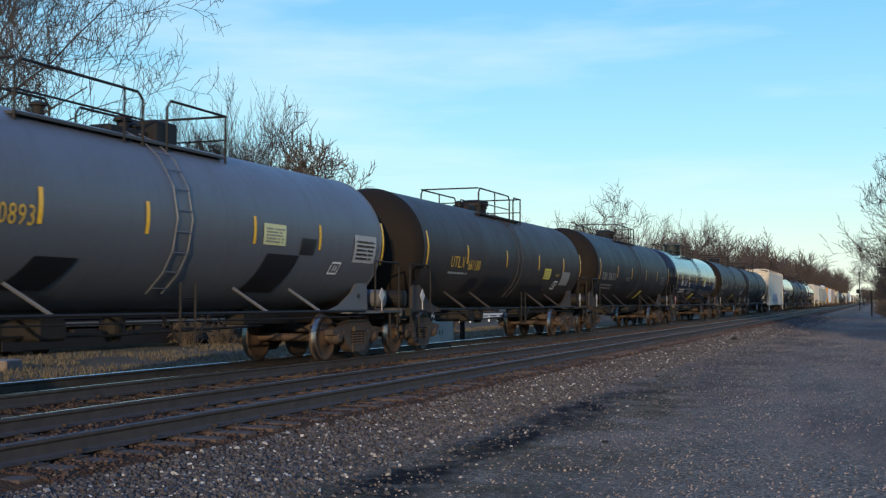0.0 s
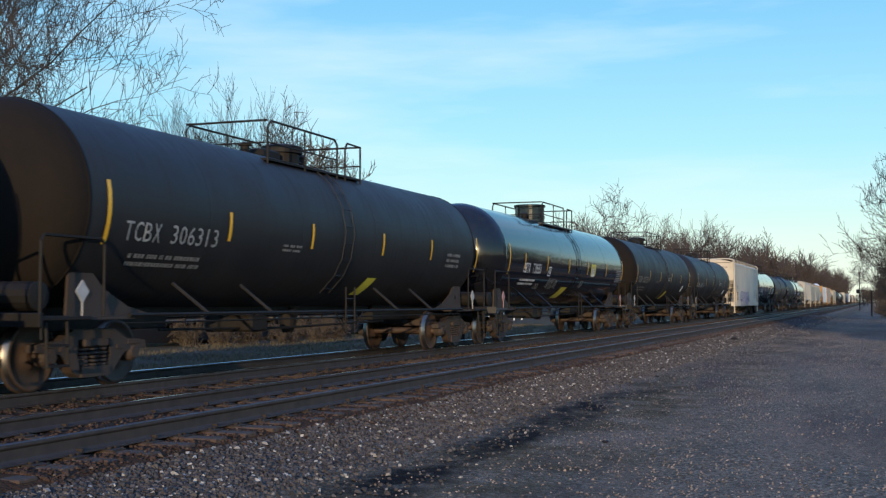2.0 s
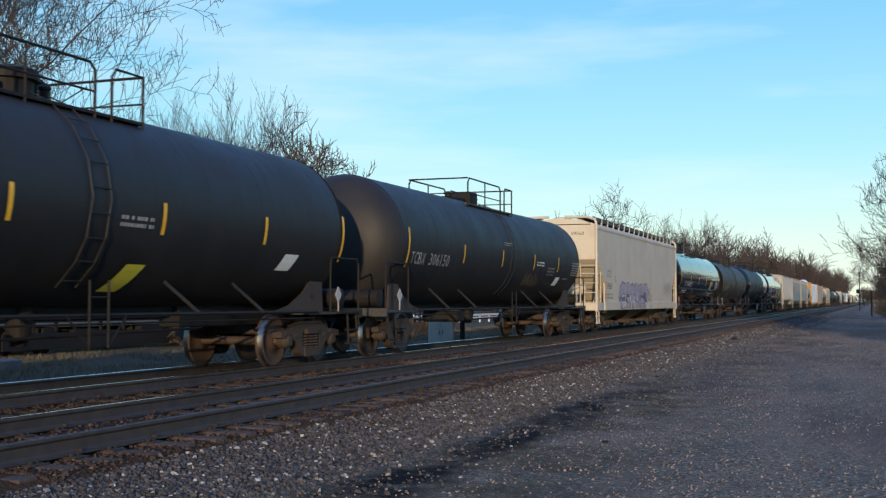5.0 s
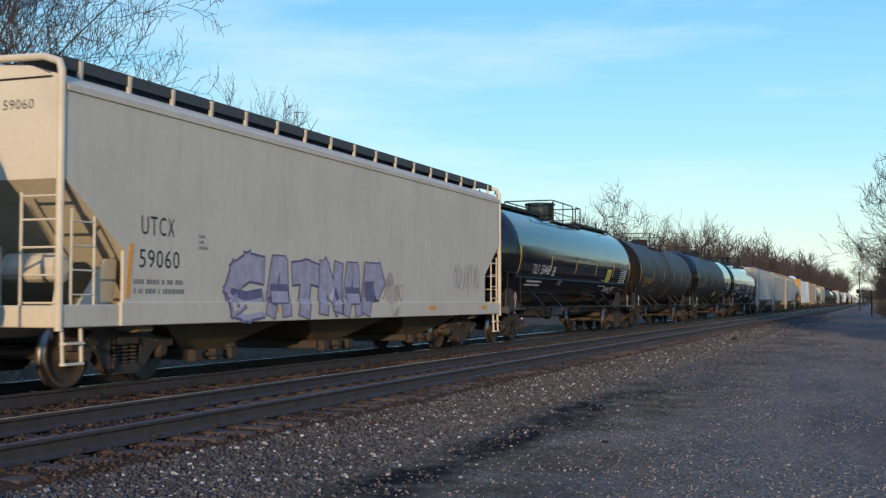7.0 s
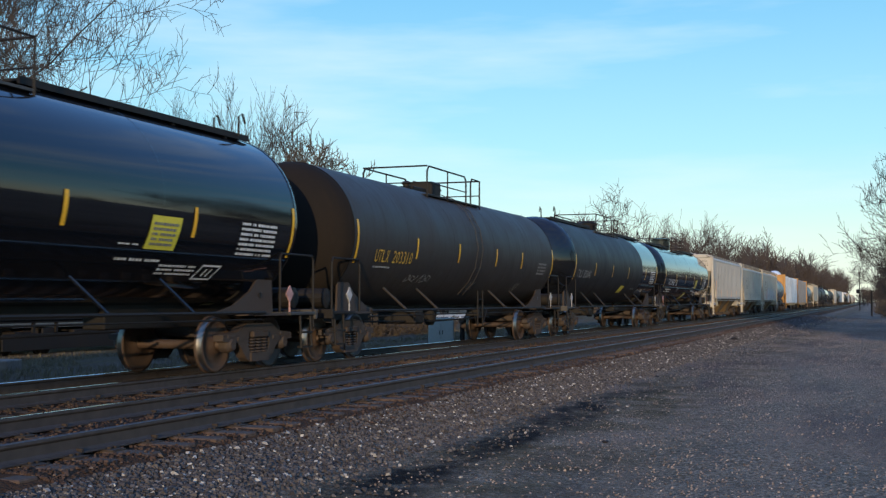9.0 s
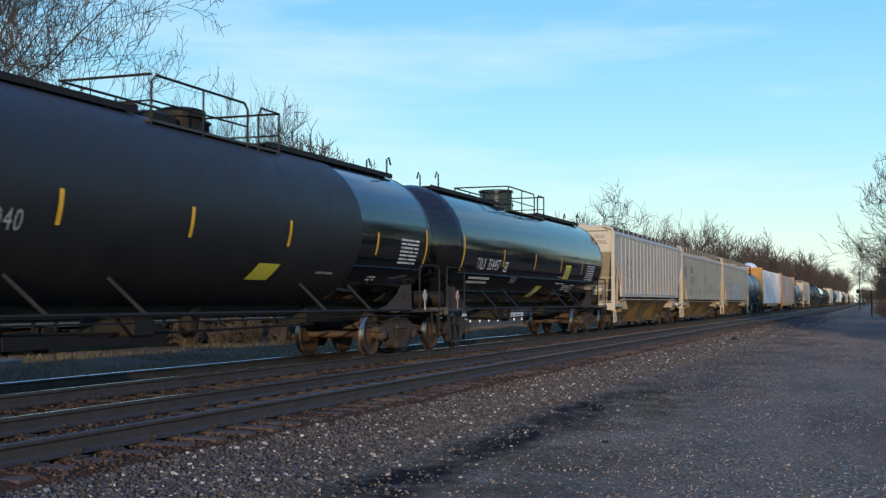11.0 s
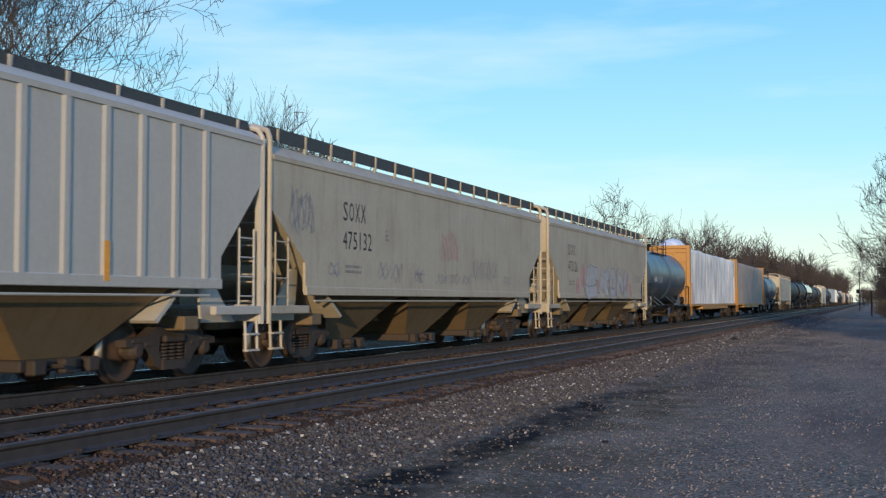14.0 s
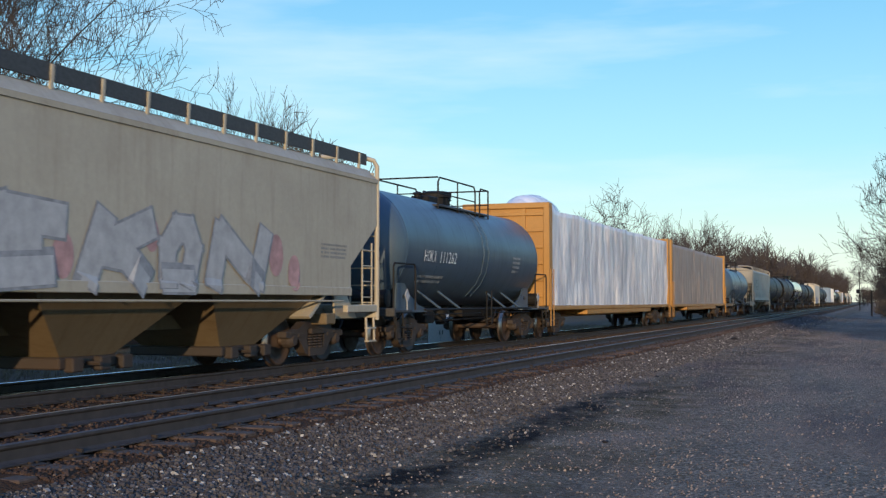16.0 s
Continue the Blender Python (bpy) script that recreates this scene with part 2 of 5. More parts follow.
    nt.links.new(col, b.inputs["Base Color"])
    b.inputs["Roughness"].default_value = 0.95
    b.inputs["Specular IOR Level"].default_value = 0.08
    bump_node(nt, b, mix_node(nt, 0.5, grit, vor.outputs["Distance"]), 1.0, 0.09)
    return m


GROUND = ground_material()


def stone_material(name, dark, light, white):
    m, nt, b = mat_base(name)
    geo = nt.nodes.new("ShaderNodeNewGeometry")
    r = nt.nodes.new("ShaderNodeValToRGB")
    e = r.color_ramp.elements
    e[0].color, e[1].color = (*dark, 1), (*white, 1)
    e[1].position = 1.0
    mid = e.new(0.93)
    mid.color = (*light, 1)
    nt.links.new(geo.outputs["Random Per Island"], r.inputs["Fac"])
    nt.links.new(r.outputs["Color"], b.inputs["Base Color"])
    b.inputs["Roughness"].default_value = 0.9
    b.inputs["Specular IOR Level"].default_value = 0.12
    bump_node(nt, b, noise_node(nt, 60, 3), 0.3, 0.01)
    return m


BALLAST = stone_material("ballast_stone", (0.036, 0.033, 0.034), (0.112, 0.102, 0.101), (0.44, 0.42, 0.39))
LANE_STONE = stone_material("lane_pebbles", (0.100, 0.079, 0.068), (0.31, 0.248, 0.216), (0.38, 0.318, 0.28))
RUST_STONE = stone_material("rusty_ballast", (0.034, 0.023, 0.019), (0.082, 0.053, 0.041), (0.13, 0.10, 0.08))


# ---- mesh helpers ----
def part(name, bm, material, parent=None, label="", smooth=False):
    me = bpy.data.meshes.new(name)
    bmesh.ops.recalc_face_normals(bm, faces=bm.faces)
    if smooth:
        for f in bm.faces:
            f.smooth = True
    bm.to_mesh(me)
    bm.free()
    for m in material if isinstance(material, (list, tuple)) else [material]:
        me.materials.append(m)
    ob = new(name, me)
    if parent is not None:
        ob.parent = parent
    if label:
        tagged(ob, label)
    return ob


def box(bm, x0, x1, y0, y1, z0, z1, bevel=0.0, mat=0):
    r = bmesh.ops.create_cube(bm, size=1.0, matrix=Matrix.Translation(((x0 + x1) / 2, (y0 + y1) / 2, (z0 + z1) / 2)) @ Matrix.Diagonal((x1 - x0, y1 - y0, z1 - z0, 1)))
    faces = list({f for v in r["verts"] for f in v.link_faces})
    for f in faces:
        f.material_index = mat
    if bevel:
        bmesh.ops.bevel(bm, geom=list({e for f in faces for e in f.edges}), offset=bevel, segments=1, affect="EDGES", material=-1)


def prism(bm, pts, lo, hi, axis="x", mat=0):
    """A flat outline pushed out between lo and hi along an axis. Outline: (y, z) for x, (x, z) for y, (x, y) for z."""
    def at(p, c):
        return {"x": (c, p[0], p[1]), "y": (p[0], c, p[1]), "z": (p[0], p[1], c)}[axis]
    a, b = [bm.verts.new(at(p, lo)) for p in pts], [bm.verts.new(at(p, hi)) for p in pts]
    fs = [bm.faces.new(a), bm.faces.new(b[::-1])]
    for i in range(len(pts)):
        j = (i + 1) % len(pts)
        fs.append(bm.faces.new((a[j], a[i], b[i], b[j])))
    for f in fs:
        f.material_index = mat


def tube(bm, pts, r, n=6, r_end=None, mat=0, caps=True):
    """A round bar through the points."""
    pts = [Vector(p) for p in pts]
    rings = []
    side = None
    for i, p in enumerate(pts):
        d = (pts[min(i + 1, len(pts) - 1)] - pts[max(i - 1, 0)]).normalized()
        if side is None:
            side = d.cross(Vector((0, 0, 1)) if abs(d.z) < 0.9 else Vector((1, 0, 0)))
        side = (side - d * side.dot(d)).normalized()
        other = d.cross(side)
        rr = r if r_end is None else r + (r_end - r) * i / (len(pts) - 1)
        rings.append([bm.verts.new(p + (side * math.cos(2 * math.pi * k / n) + other * math.sin(2 * math.pi * k / n)) * rr) for k in range(n)])
    for a, b in zip(rings, rings[1:]):
        for k in range(n):
            bm.faces.new((a[k], a[(k + 1) % n], b[(k + 1) % n], b[k])).material_index = mat
    if caps:
        bm.faces.new(rings[0][::-1]).material_index = mat
        bm.faces.new(rings[-1]).material_index = mat


def lathe(bm, profile, n, centre, axis="y", mat=0, caps=True):
    """A profile of (along, radius) turned round an axis."""
    cx, cy, cz = centre
    rings = []
    for a, r in profile:
        ring = []
        for k in range(n):
            w = 2 * math.pi * k / n
            c, s = math.cos(w) * r, math.sin(w) * r
            ring.append(bm.verts.new({"y": (cx + c, cy + a, cz + s), "x": (cx + a, cy + c, cz + s), "z": (cx + c, cy + s, cz + a)}[axis]))
        rings.append(ring)
    for a, b in zip(rings, rings[1:]):
        for k in range(n):
            bm.faces.new((a[k], a[(k + 1) % n], b[(k + 1) % n], b[k])).material_index = mat
    if caps:
        bm.faces.new(rings[0]).material_index = mat
        bm.faces.new(rings[-1]).material_index = mat


@functools.cache
def glyph(char):
    """One character of the built-in font as triangles, a capital 1 high: (vertices in the plane, faces, width)."""
    cu = bpy.data.curves.new("lettering", "FONT")
    cu.body, cu.size, cu.resolution_u = char, 1 / 0.70, 2
    ob = new("lettering", cu)
    me = bpy.data.meshes.new_from_object(ob.evaluated_get(bpy.context.evaluated_depsgraph_get()))
    lo, hi = min(p.co.x for p in me.vertices), max(p.co.x for p in me.vertices)
    out = [(p.co.x - lo, p.co.y) for p in me.vertices], [tuple(q.vertices) for q in me.polygons], hi - lo
    bpy.data.objects.remove(ob)
    bpy.data.meshes.remove(me)
    return out


def write_on(car, words, height, width, place, ink):
    """Stencilled characters at an even pitch, each one a part."""
    cell = width / len(words)
    for i, char in enumerate(words):
        if char == " ":
            continue
        v, f, w = glyph(char)
        k = cell * 0.80 * min(1.0, w / 0.60) / w
        x0 = i * cell + (cell * 0.80 - w * k) / 2
        bm = bmesh.new()
        lay(bm, ([(x0 + p[0] * k, p[1] * height) for p in v], f), place)
        part("letter", bm, ink, car)


def lay(bm, shape, place, mat=0):
    """Lay a flat shape on a surface given by place(along, up)."""
    vs = [bm.verts.new(place(*p)) for p in shape[0]]
    for f in shape[1]:
        try:
            bm.faces.new([vs[i] for i in f]).material_index = mat
        except ValueError:
            pass


def patch_shape(w, h, skew=0.0, n=6):
    v = [((i * w) + skew * j / n, h * j / n) for j in range(n + 1) for i in (0, 1)]
    return v, [(2 * j, 2 * j + 1, 2 * j + 3, 2 * j + 2) for j in range(n)]


def bars_shape(w, h, rows, rng):
    """Small unreadable writing as rows of bars."""
    v, f = [], []
    step = h / rows
    for r in range(rows):
        x = 0.0
        while x < w - 0.04:
            l = min(rng.uniform(0.03, 0.08), w - x)
            k = len(v)
            v += [(x, r * step), (x + l, r * step), (x + l, r * step + step * 0.52), (x, r * step + step * 0.52)]
            f.append((k, k + 1, k + 2, k + 3))
            x += l + (0.07 if rng.random() < 0.15 else 0.018)
    return v, f


def stroke_shape(pts, w):
    """A sprayed line along points in the plane."""
    v, f = [], []
    for i, p in enumerate(pts):
        a, b = pts[max(i - 1, 0)], pts[min(i + 1, len(pts) - 1)]
        dx, dy = b[0] - a[0], b[1] - a[1]
        l = math.hypot(dx, dy) or 1
        v += [(p[0] - dy / l * w, p[1] + dx / l * w), (p[0] + dy / l * w, p[1] - dx / l * w)]
    f = [(2 * i, 2 * i + 1, 2 * i + 3, 2 * i + 2) for i in range(len(pts) - 1)]
    return v, f


def frame_shape(w, h, skew=0.0, t=0.035):
    """A stencilled box outline with a mark in it."""
    def at(a, u):
        return (a + skew * u / h, u)
    v, f = [], []
    for x0, x1, y0, y1 in ((0, w, 0, t), (0, w, h - t, h), (0, t, t, h - t), (w - t, w, t, h - t), (w * 0.35, w * 0.35 + t, h * 0.25, h * 0.75), (w * 0.6, w * 0.6 + t, h * 0.25, h * 0.75)):
        k = len(v)
        v += [at(x0, y0), at(x1, y0), at(x1, y1), at(x0, y1)]
        f.append((k, k + 1, k + 2, k + 3))
    return v, f


# ---- plan: tracks run along y; the train's track and an empty one beside it ----
SPEED = 14.92
TRAIN_X, NEAR_X, GAUGE = -11.0, -7.45, 1.505


def ground_height(x):
    knots = [(-400, -0.2), (-60, -0.5), (-30, -0.5), (-16, -0.5), (-13.6, -0.45), (-12.4, -0.215), (-9.8, -0.210), (-9.2, -0.22), (-8.8, -0.210),
             (-6.2, -0.215), (-5.6, -0.34), (-4.6, -0.46), (-3.0, -0.50), (4.0, -0.50), (8.0, -0.42), (60, -0.3), (400, 0.5)]
    for (a, za), (b, zb) in zip(knots, knots[1:]):
        if x <= b:
            return za + (zb - za) * max(0, x - a) / (b - a)
    return knots[-1][1]


def build_ground():
    xs = [-2500, -900, -400, -200, -100, -60, -40] + [-30 + i for i in range(14)] + [-16 + 0.25 * i for i in range(81)] + [5, 6, 8, 11, 15, 20, 30, 60, 150, 400, 900, 2500]
    ys = [-600, -200, -80, -40, -20, -10, -4, 0] + [2 + 0.4 * i for i in range(96)] + [41 + 1.5 * i for i in range(50)] + [120 + 15 * i for i in range(40)] + [800, 1000, 1400, 2200, 4000]
    bm = bmesh.new()
    grid = []
    for y in ys:
        row = []
        for x in xs:
            z = ground_height(x)
            near = max(0.0, 1 - abs(y - 25) / 90)
            if -60 < x < 60:
                z += near * (0.035 * noise.noise((x * 0.9, y * 0.5, 0)) + 0.02 * noise.noise((x * 3, y * 3, 4)))
            row.append(bm.verts.new((x, y, z)))
        grid.append(row)
    for a, b in zip(grid, grid[1:]):
        for i in range(len(xs) - 1):
            bm.faces.new((a[i], a[i + 1], b[i + 1], b[i]))
    return tagged(part("ground", bm, GROUND, smooth=True), "worn gravel lane and dry verge beside the railway", "ground", kind="structure")


ground = build_ground()


def rail_profile():
    """Half-inch true section of a heavy rail: (across, up), top of the head at 0."""
    right = [(0.018, 0.0), (0.033, -0.006), (0.035, -0.030), (0.028, -0.042), (0.010, -0.056), (0.009, -0.140), (0.030, -0.160), (0.074, -0.172), (0.074, -0.184)]
    return right + [(-a, b) for a, b in reversed(right)]


def build_rail(x, top):
    bm = bmesh.new()
    prof = rail_profile()
    ys = [-60, 0, 60, 160, 400, 1200]
    rings = [[bm.verts.new((x + a, y, b)) for a, b in prof] for y in ys]
    n = len(prof)
    for r0, r1 in zip(rings, rings[1:]):
        for k in range(n):
            f = bm.faces.new((r0[k], r0[(k + 1) % n], r1[(k + 1) % n], r1[k]))
            f.material_index = 1 if k in (0, n - 1, n - 2) else 0
    bm.faces.new(rings[0])
    bm.faces.new(rings[-1])
    return part("rail", bm, [RAIL_SIDE, top])


rng = random.Random(5)


def build_track(name, cx, top, label):
    base = tagged(new(name), label, "railway track", kind="structure")
    for s in (-1, 1):
        # missing sky reflection on the nearer rail is put into its darker top
        r = build_rail(cx + s * GAUGE / 2, top if s < 0 or top == RAIL_TOP else RAIL_MID_NO_SHEEN)
        r.parent = base
    return base


track_train = build_track("track_1", TRAIN_X, RAIL_TOP, "railway track with shiny worn railheads carrying the train")
track_near = build_track("track_2", NEAR_X, RAIL_MID, "empty railway track with rusty rails and timber ties")

# ---- trains: shared running gear ----
def wheel_mesh():
    bm = bmesh.new()
    prof_r = []
    for s in (-1, 1):
        def q(a):
            return s * a
        prof = [(q(0.675), 0.09), (q(0.675), 0.13), (q(0.690), 0.15), (q(0.705), 0.34), (q(0.690), 0.40), (q(0.683), 0.445), (q(0.683), 0.483), (q(0.706), 0.480), (q(0.718), 0.460),
                (q(0.815), 0.4545), (q(0.818), 0.40), (q(0.790), 0.38), (q(0.775), 0.17), (q(0.835), 0.14), (q(0.835), 0.09)]
        lathe(bm, prof, 28, (0, 0, 0), "x")
    lathe(bm, [(-1.02, 0.075), (-0.80, 0.085), (-0.6, 0.082), (0, 0.078), (0.6, 0.082), (0.80, 0.085), (1.02, 0.075)], 12, (0, 0, 0), "x")
    bmesh.ops.recalc_face_normals(bm, faces=bm.faces)
    for f in bm.faces:
        c = f.calc_center_median()
        r = math.hypot(c.y, c.z)
        f.material_index = 1 if r > 0.452 and 0.715 < abs(c.x) < 0.82 else 0
        f.smooth = len(f.verts) == 4
    me = bpy.data.meshes.new("wheelset")
    bm.to_mesh(me)
    bm.free()
    me.materials.append(WHEEL_RUST)
    me.materials.append(TREAD)
    return me


WHEELSET = wheel_mesh()


def side_frame_mesh():
    """Cast side frame of a three-piece truck with its bearing adapters, end caps and springs."""
    bm = bmesh.new()
    outline_top = [(-1.18, 0.52), (-1.16, 0.62), (-0.70, 0.66), (-0.42, 0.80), (0.42, 0.80), (0.70, 0.66), (1.16, 0.62), (1.18, 0.52)]
    low = [(0.70, 0.48), (0.62, 0.42), (0.42, 0.22), (0.30, 0.16), (-0.30, 0.16), (-0.42, 0.22), (-0.62, 0.42), (-0.70, 0.48)]
    prism(bm, outline_top[:4] + [(-0.33, 0.66), (-0.36, 0.45), (-0.30, 0.30)] + low[4:], -0.09, 0.09)
    prism(bm, [(-y, z) for y, z in outline_top[:4] + [(-0.33, 0.66), (-0.36, 0.45), (-0.30, 0.30)] + low[4:]], -0.09, 0.09)
    prism(bm, [(-0.42, 0.80), (0.42, 0.80), (0.33, 0.66), (-0.33, 0.66)], -0.089, 0.089)
    prism(bm, [(-0.30, 0.16), (0.30, 0.16), (0.30, 0.30), (-0.30, 0.30)], -0.12, 0.12)
    for s in (-1, 1):
        lathe(bm, [(-0.10, 0.13), (0.02, 0.135), (0.07, 0.12), (0.10, 0.09), (0.12, 0.085)], 14, (0.0, s * 0.89, 0.457), "x")
        box(bm, -0.11, 0.10, s * 0.89 - 0.15, s * 0.89 + 0.15, 0.56, 0.64, 0.015)
        box(bm, 0.08, 0.11, s * 0.60 - 0.12, s * 0.60 + 0.10, 0.52, 0.58)
    for i in (-0.2, 0.0, 0.2):
        for k in range(5):
            lathe(bm, [(0, 0.075), (0.012, 0.09), (0.026, 0.09), (0.038, 0.075)], 10, (0.03, i, 0.30 + 0.052 * k), "z")
    box(bm, -0.12, 0.14, -0.26, 0.26, 0.56, 0.67, 0.02)
    me = bpy.data.meshes.new("side_frame")
    bmesh.ops.recalc_face_normals(bm, faces=bm.faces)
    bm.to_mesh(me)
    bm.free()
    me.materials.append(TRUCK_STEEL)
    return me


SIDE_FRAME = side_frame_mesh()


def bolster_mesh():
    bm = bmesh.new()
    box(bm, -1.05, 1.05, -0.20, 0.20, 0.55, 0.74, 0.03)
    lathe(bm, [(0, 0.22), (0.1, 0.22)], 16, (0, 0, 0.735), "z")
    for s in (-1, 1):
        box(bm, -0.95, 0.95, s * 0.36 - 0.03, s * 0.36 + 0.03, 0.40, 0.50, 0.01)
        tube(bm, [(s * 0.3, -0.45, 0.48), (s * 0.1, 0, 0.36), (s * 0.3, 0.45, 0.48)], 0.025)
    me = bpy.data.meshes.new("truck")
    bmesh.ops.recalc_face_normals(bm, faces=bm.faces)
    bm.to_mesh(me)
    bm.free()
    me.materials.append(TRUCK_STEEL)
    return me


BOLSTER = bolster_mesh()
WHEELS_A, WHEELS_B = [], []


def add_trucks(car, half):
    for y in (-half, half):
        truck = new("truck", BOLSTER)
        truck.parent = car
        truck.location = (0, y, 0)
        for s in (-1, 1):
            fr = new("side_frame", SIDE_FRAME)
            fr.parent, fr.location = truck, (s * 1.02, 0, 0)
            if s < 0:
                fr.rotation_euler = (0, 0, math.pi)
        for k in (-1, 1):
            w = new("wheelset", WHEELSET)
            w.parent, w.location = truck, (0, k * 0.89, 0.457)


def add_coupler(car, y):
    s = 1 if y > 0 else -1
    bm = bmesh.new()
    box(bm, -0.14, 0.14, min(y, y - s * 1.2), max(y, y - s * 1.2), 0.72, 1.02, 0.02)
    box(bm, -0.08, 0.08, min(y, y + s * 0.42), max(y, y + s * 0.42), 0.78, 0.94, 0.02)
    box(bm, -0.14, 0.13, min(y + s * 0.40, y + s * 0.60), max(y + s * 0.40, y + s * 0.60), 0.74, 1.00, 0.04)
    tube(bm, [(0.25, y, 0.82), (0.27, y + s * 0.25, 0.60), (0.22, y + s * 0.50, 0.42), (0.15, y + s * 0.62, 0.45)], 0.025)
    tube(bm, [(0.1, y - s * 0.05, 1.0), (0.7, y - s * 0.05, 1.0), (1.40, y - s * 0.05, 0.96), (1.42, y - s * 0.05, 0.70)], 0.018)
    part("coupler", bm, CAR_IRON, car)


def ladder(name, car, x, y, z0, z1, mat, width=0.42, rungs=None, lean=0.0):
    bm = bmesh.new()
    n = rungs or max(2, round((z1 - z0) / 0.36))
    for s in (-0.5, 0.5):
        tube(bm, [(x, y + s * width, z0), (x + lean, y + s * width, z1)], 0.018)
    for i in range(n):
        k = (i + 0.5) / n
        tube(bm, [(x + lean * k, y - width / 2, z0 + (z1 - z0) * k), (x + lean * k, y + width / 2, z0 + (z1 - z0) * k)], 0.014)
    return part(name, bm, mat, car)


# ---- tank cars ----
def tank_car(label, y0, cyl, shell_mat, R=1.5, zc=2.6, head_mat=None, tape=YELLOW_TAPE, tapes=6, walkway=False, dome="tall",
             letters=(), cards=(), patches=(), dirty_head=False, bulge=0.5, ladder_at=0.2, tape_at=(), end_mat=None, swirls=(), tape_z=2.6, truck_in=0.55, dome_y=0.0, mark_shift=0.0, fence=(-2.0, 0.87, 1.25, 2.0)):
    """A tank car whose straight shell is cyl long; centre y0 at the start."""
    car = tagged(new("tank_car"), label, "tank car", "train of freight cars")
    car.location = (TRAIN_X, y0, 0)
    hl = cyl / 2
    bm = bmesh.new()
    head = R * bulge

    def cap(s):
        return [(s * (hl + head * math.sin(w)), max(0.004, R * math.cos(w))) for w in [radians(a) for a in (0, 5, 11, 18, 26, 35, 45, 56, 67, 77, 85, 89.7)]]

    cuts = [-hl] + ([hl - 3.7] if end_mat else []) + [hl]
    for a, b in zip(cuts, cuts[1:]):
        bm = bmesh.new()
        lathe(bm, [(a, R), (b, R)], 72, (0, 0, zc), caps=False)
        part("shell", bm, end_mat if end_mat and b == hl else shell_mat, car, smooth=True)
    for s in [-hl * 0.62, -hl * 0.22, hl * 0.2, hl * 0.6] if not walkway else [-hl * 0.5, hl * 0.04, hl * 0.5]:
        bm = bmesh.new()
        lathe(bm, [(s - 0.03, R - 0.01), (s - 0.012, R + 0.002), (s + 0.012, R + 0.002), (s + 0.03, R - 0.01)], 72, (0, 0, zc), caps=False)
        part("weld_seam", bm, end_mat if end_mat and s > hl - 3.7 else shell_mat, car, smooth=True)
    for s in (-1, 1):
        bm = bmesh.new()
        lathe(bm, cap(s), 72, (0, 0, zc), caps=False)
        lathe(bm, [(s * (hl - 0.03), R - 0.01), (s * (hl - 0.02), R + 0.010), (s * (hl + 0.02), R + 0.010), (s * (hl + 0.04), R - 0.02)], 72, (0, 0, zc), caps=False)
        part("tank_head", bm, head_mat or shell_mat, car, smooth=True)

    def on_shell(a0, z0, side=1, off=0.012):
        w0 = math.asin(max(-1, min(1, (z0 - zc) / R)))

        def place(a, u):
            w = w0 + u / R
            return (side * (R + off) * math.cos(w), a0 + mark_shift + side * a, zc + (R + off) * math.sin(w))
        return place

    # reflective tapes: short ones along the side, long ones at the ends
    spots = [y - y0 for y in tape_at] or [-hl + 0.12 + (cyl - 0.24) * k / (tapes - 1) for k in range(tapes)]
    for y in spots if tape else ():
        end = abs(y) > hl - 0.6
        for side in (-1, 1):
            bm = bmesh.new()
            lay(bm, patch_shape(0.085, 0.88 if end else 0.46), on_shell(y - side * 0.045, tape_z - (0.66 if end else 0.47), side))
            part("reflective_tape", bm, tape, car)
    for y, z, w, h, n, ink, seed in swirls:
        tags(0, 0, w, h, n, ink, seed)(car, 0, on_shell(y - y0, z, 1, 0.016))
    for words, h, y, z, ink, sq in letters:
        write_on(car, words, h, sq, on_shell(y - y0, z, 1, 0.016), ink)
    for w, h, y, z, skew, ink in cards:
        bm = bmesh.new()
        lay(bm, patch_shape(w, h, skew) if ink != "frame" else frame_shape(w, h, skew), on_shell(y - y0, z, 1, 0.014))
        card = part("card", bm, ink if ink != "frame" else WHITE_INK, car)
        if ink in (YELLOW_CARD, PALE_CARD, DIM_INK) and skew < 0.1:
            bm = bmesh.new()
            lay(bm, bars_shape(w * 0.8, h * 0.75, 5, rng), on_shell(y - y0 + w * 0.1 + skew * 0.4, z + h * 0.12, 1, 0.022))
            tagged(part("small_lettering", bm, GREY_INK if ink != DIM_INK else BLACK_PATCH, card), kind="stuff")
    for w, h, y, z, rows, ink in patches:
        bm = bmesh.new()
        lay(bm, bars_shape(w, h, rows, rng), on_shell(y - y0, z, 1, 0.016))
        tagged(part("small_lettering", bm, ink, car), kind="stuff")

    # underframe: stub sills, side rails with struts, saddles
    bm = bmesh.new()
    for s in (-1, 1):
        box(bm, -0.2, 0.2, min(s * (hl + head + 0.35), s * (hl - 3.6)), max(s * (hl + head + 0.35), s * (hl - 3.6)), 0.74, 1.14, 0.02)
    box(bm, -0.10, 0.10, -hl + 3.6, hl - 3.6, 0.95, 1.12)
    part("stub_sill", bm, CAR_IRON, car)
    end = hl + 0.95
    for side in (-1, 1):
        bm = bmesh.new()
        tube(bm, [(side * 1.42, -hl + 0.9, 0.985), (side * 1.42, hl - 0.9, 0.985)], 0.03)
        tube(bm, [(side * 1.36, -hl + 0.9, 0.87), (side * 1.36, hl - 0.9, 0.87)], 0.016)
        part("side_rail", bm, CAR_IRON, car)
        for k in (-0.62, -0.36, 0.36, 0.62):
            bm = bmesh.new()
            yk = k * hl
            w = radians(-47)
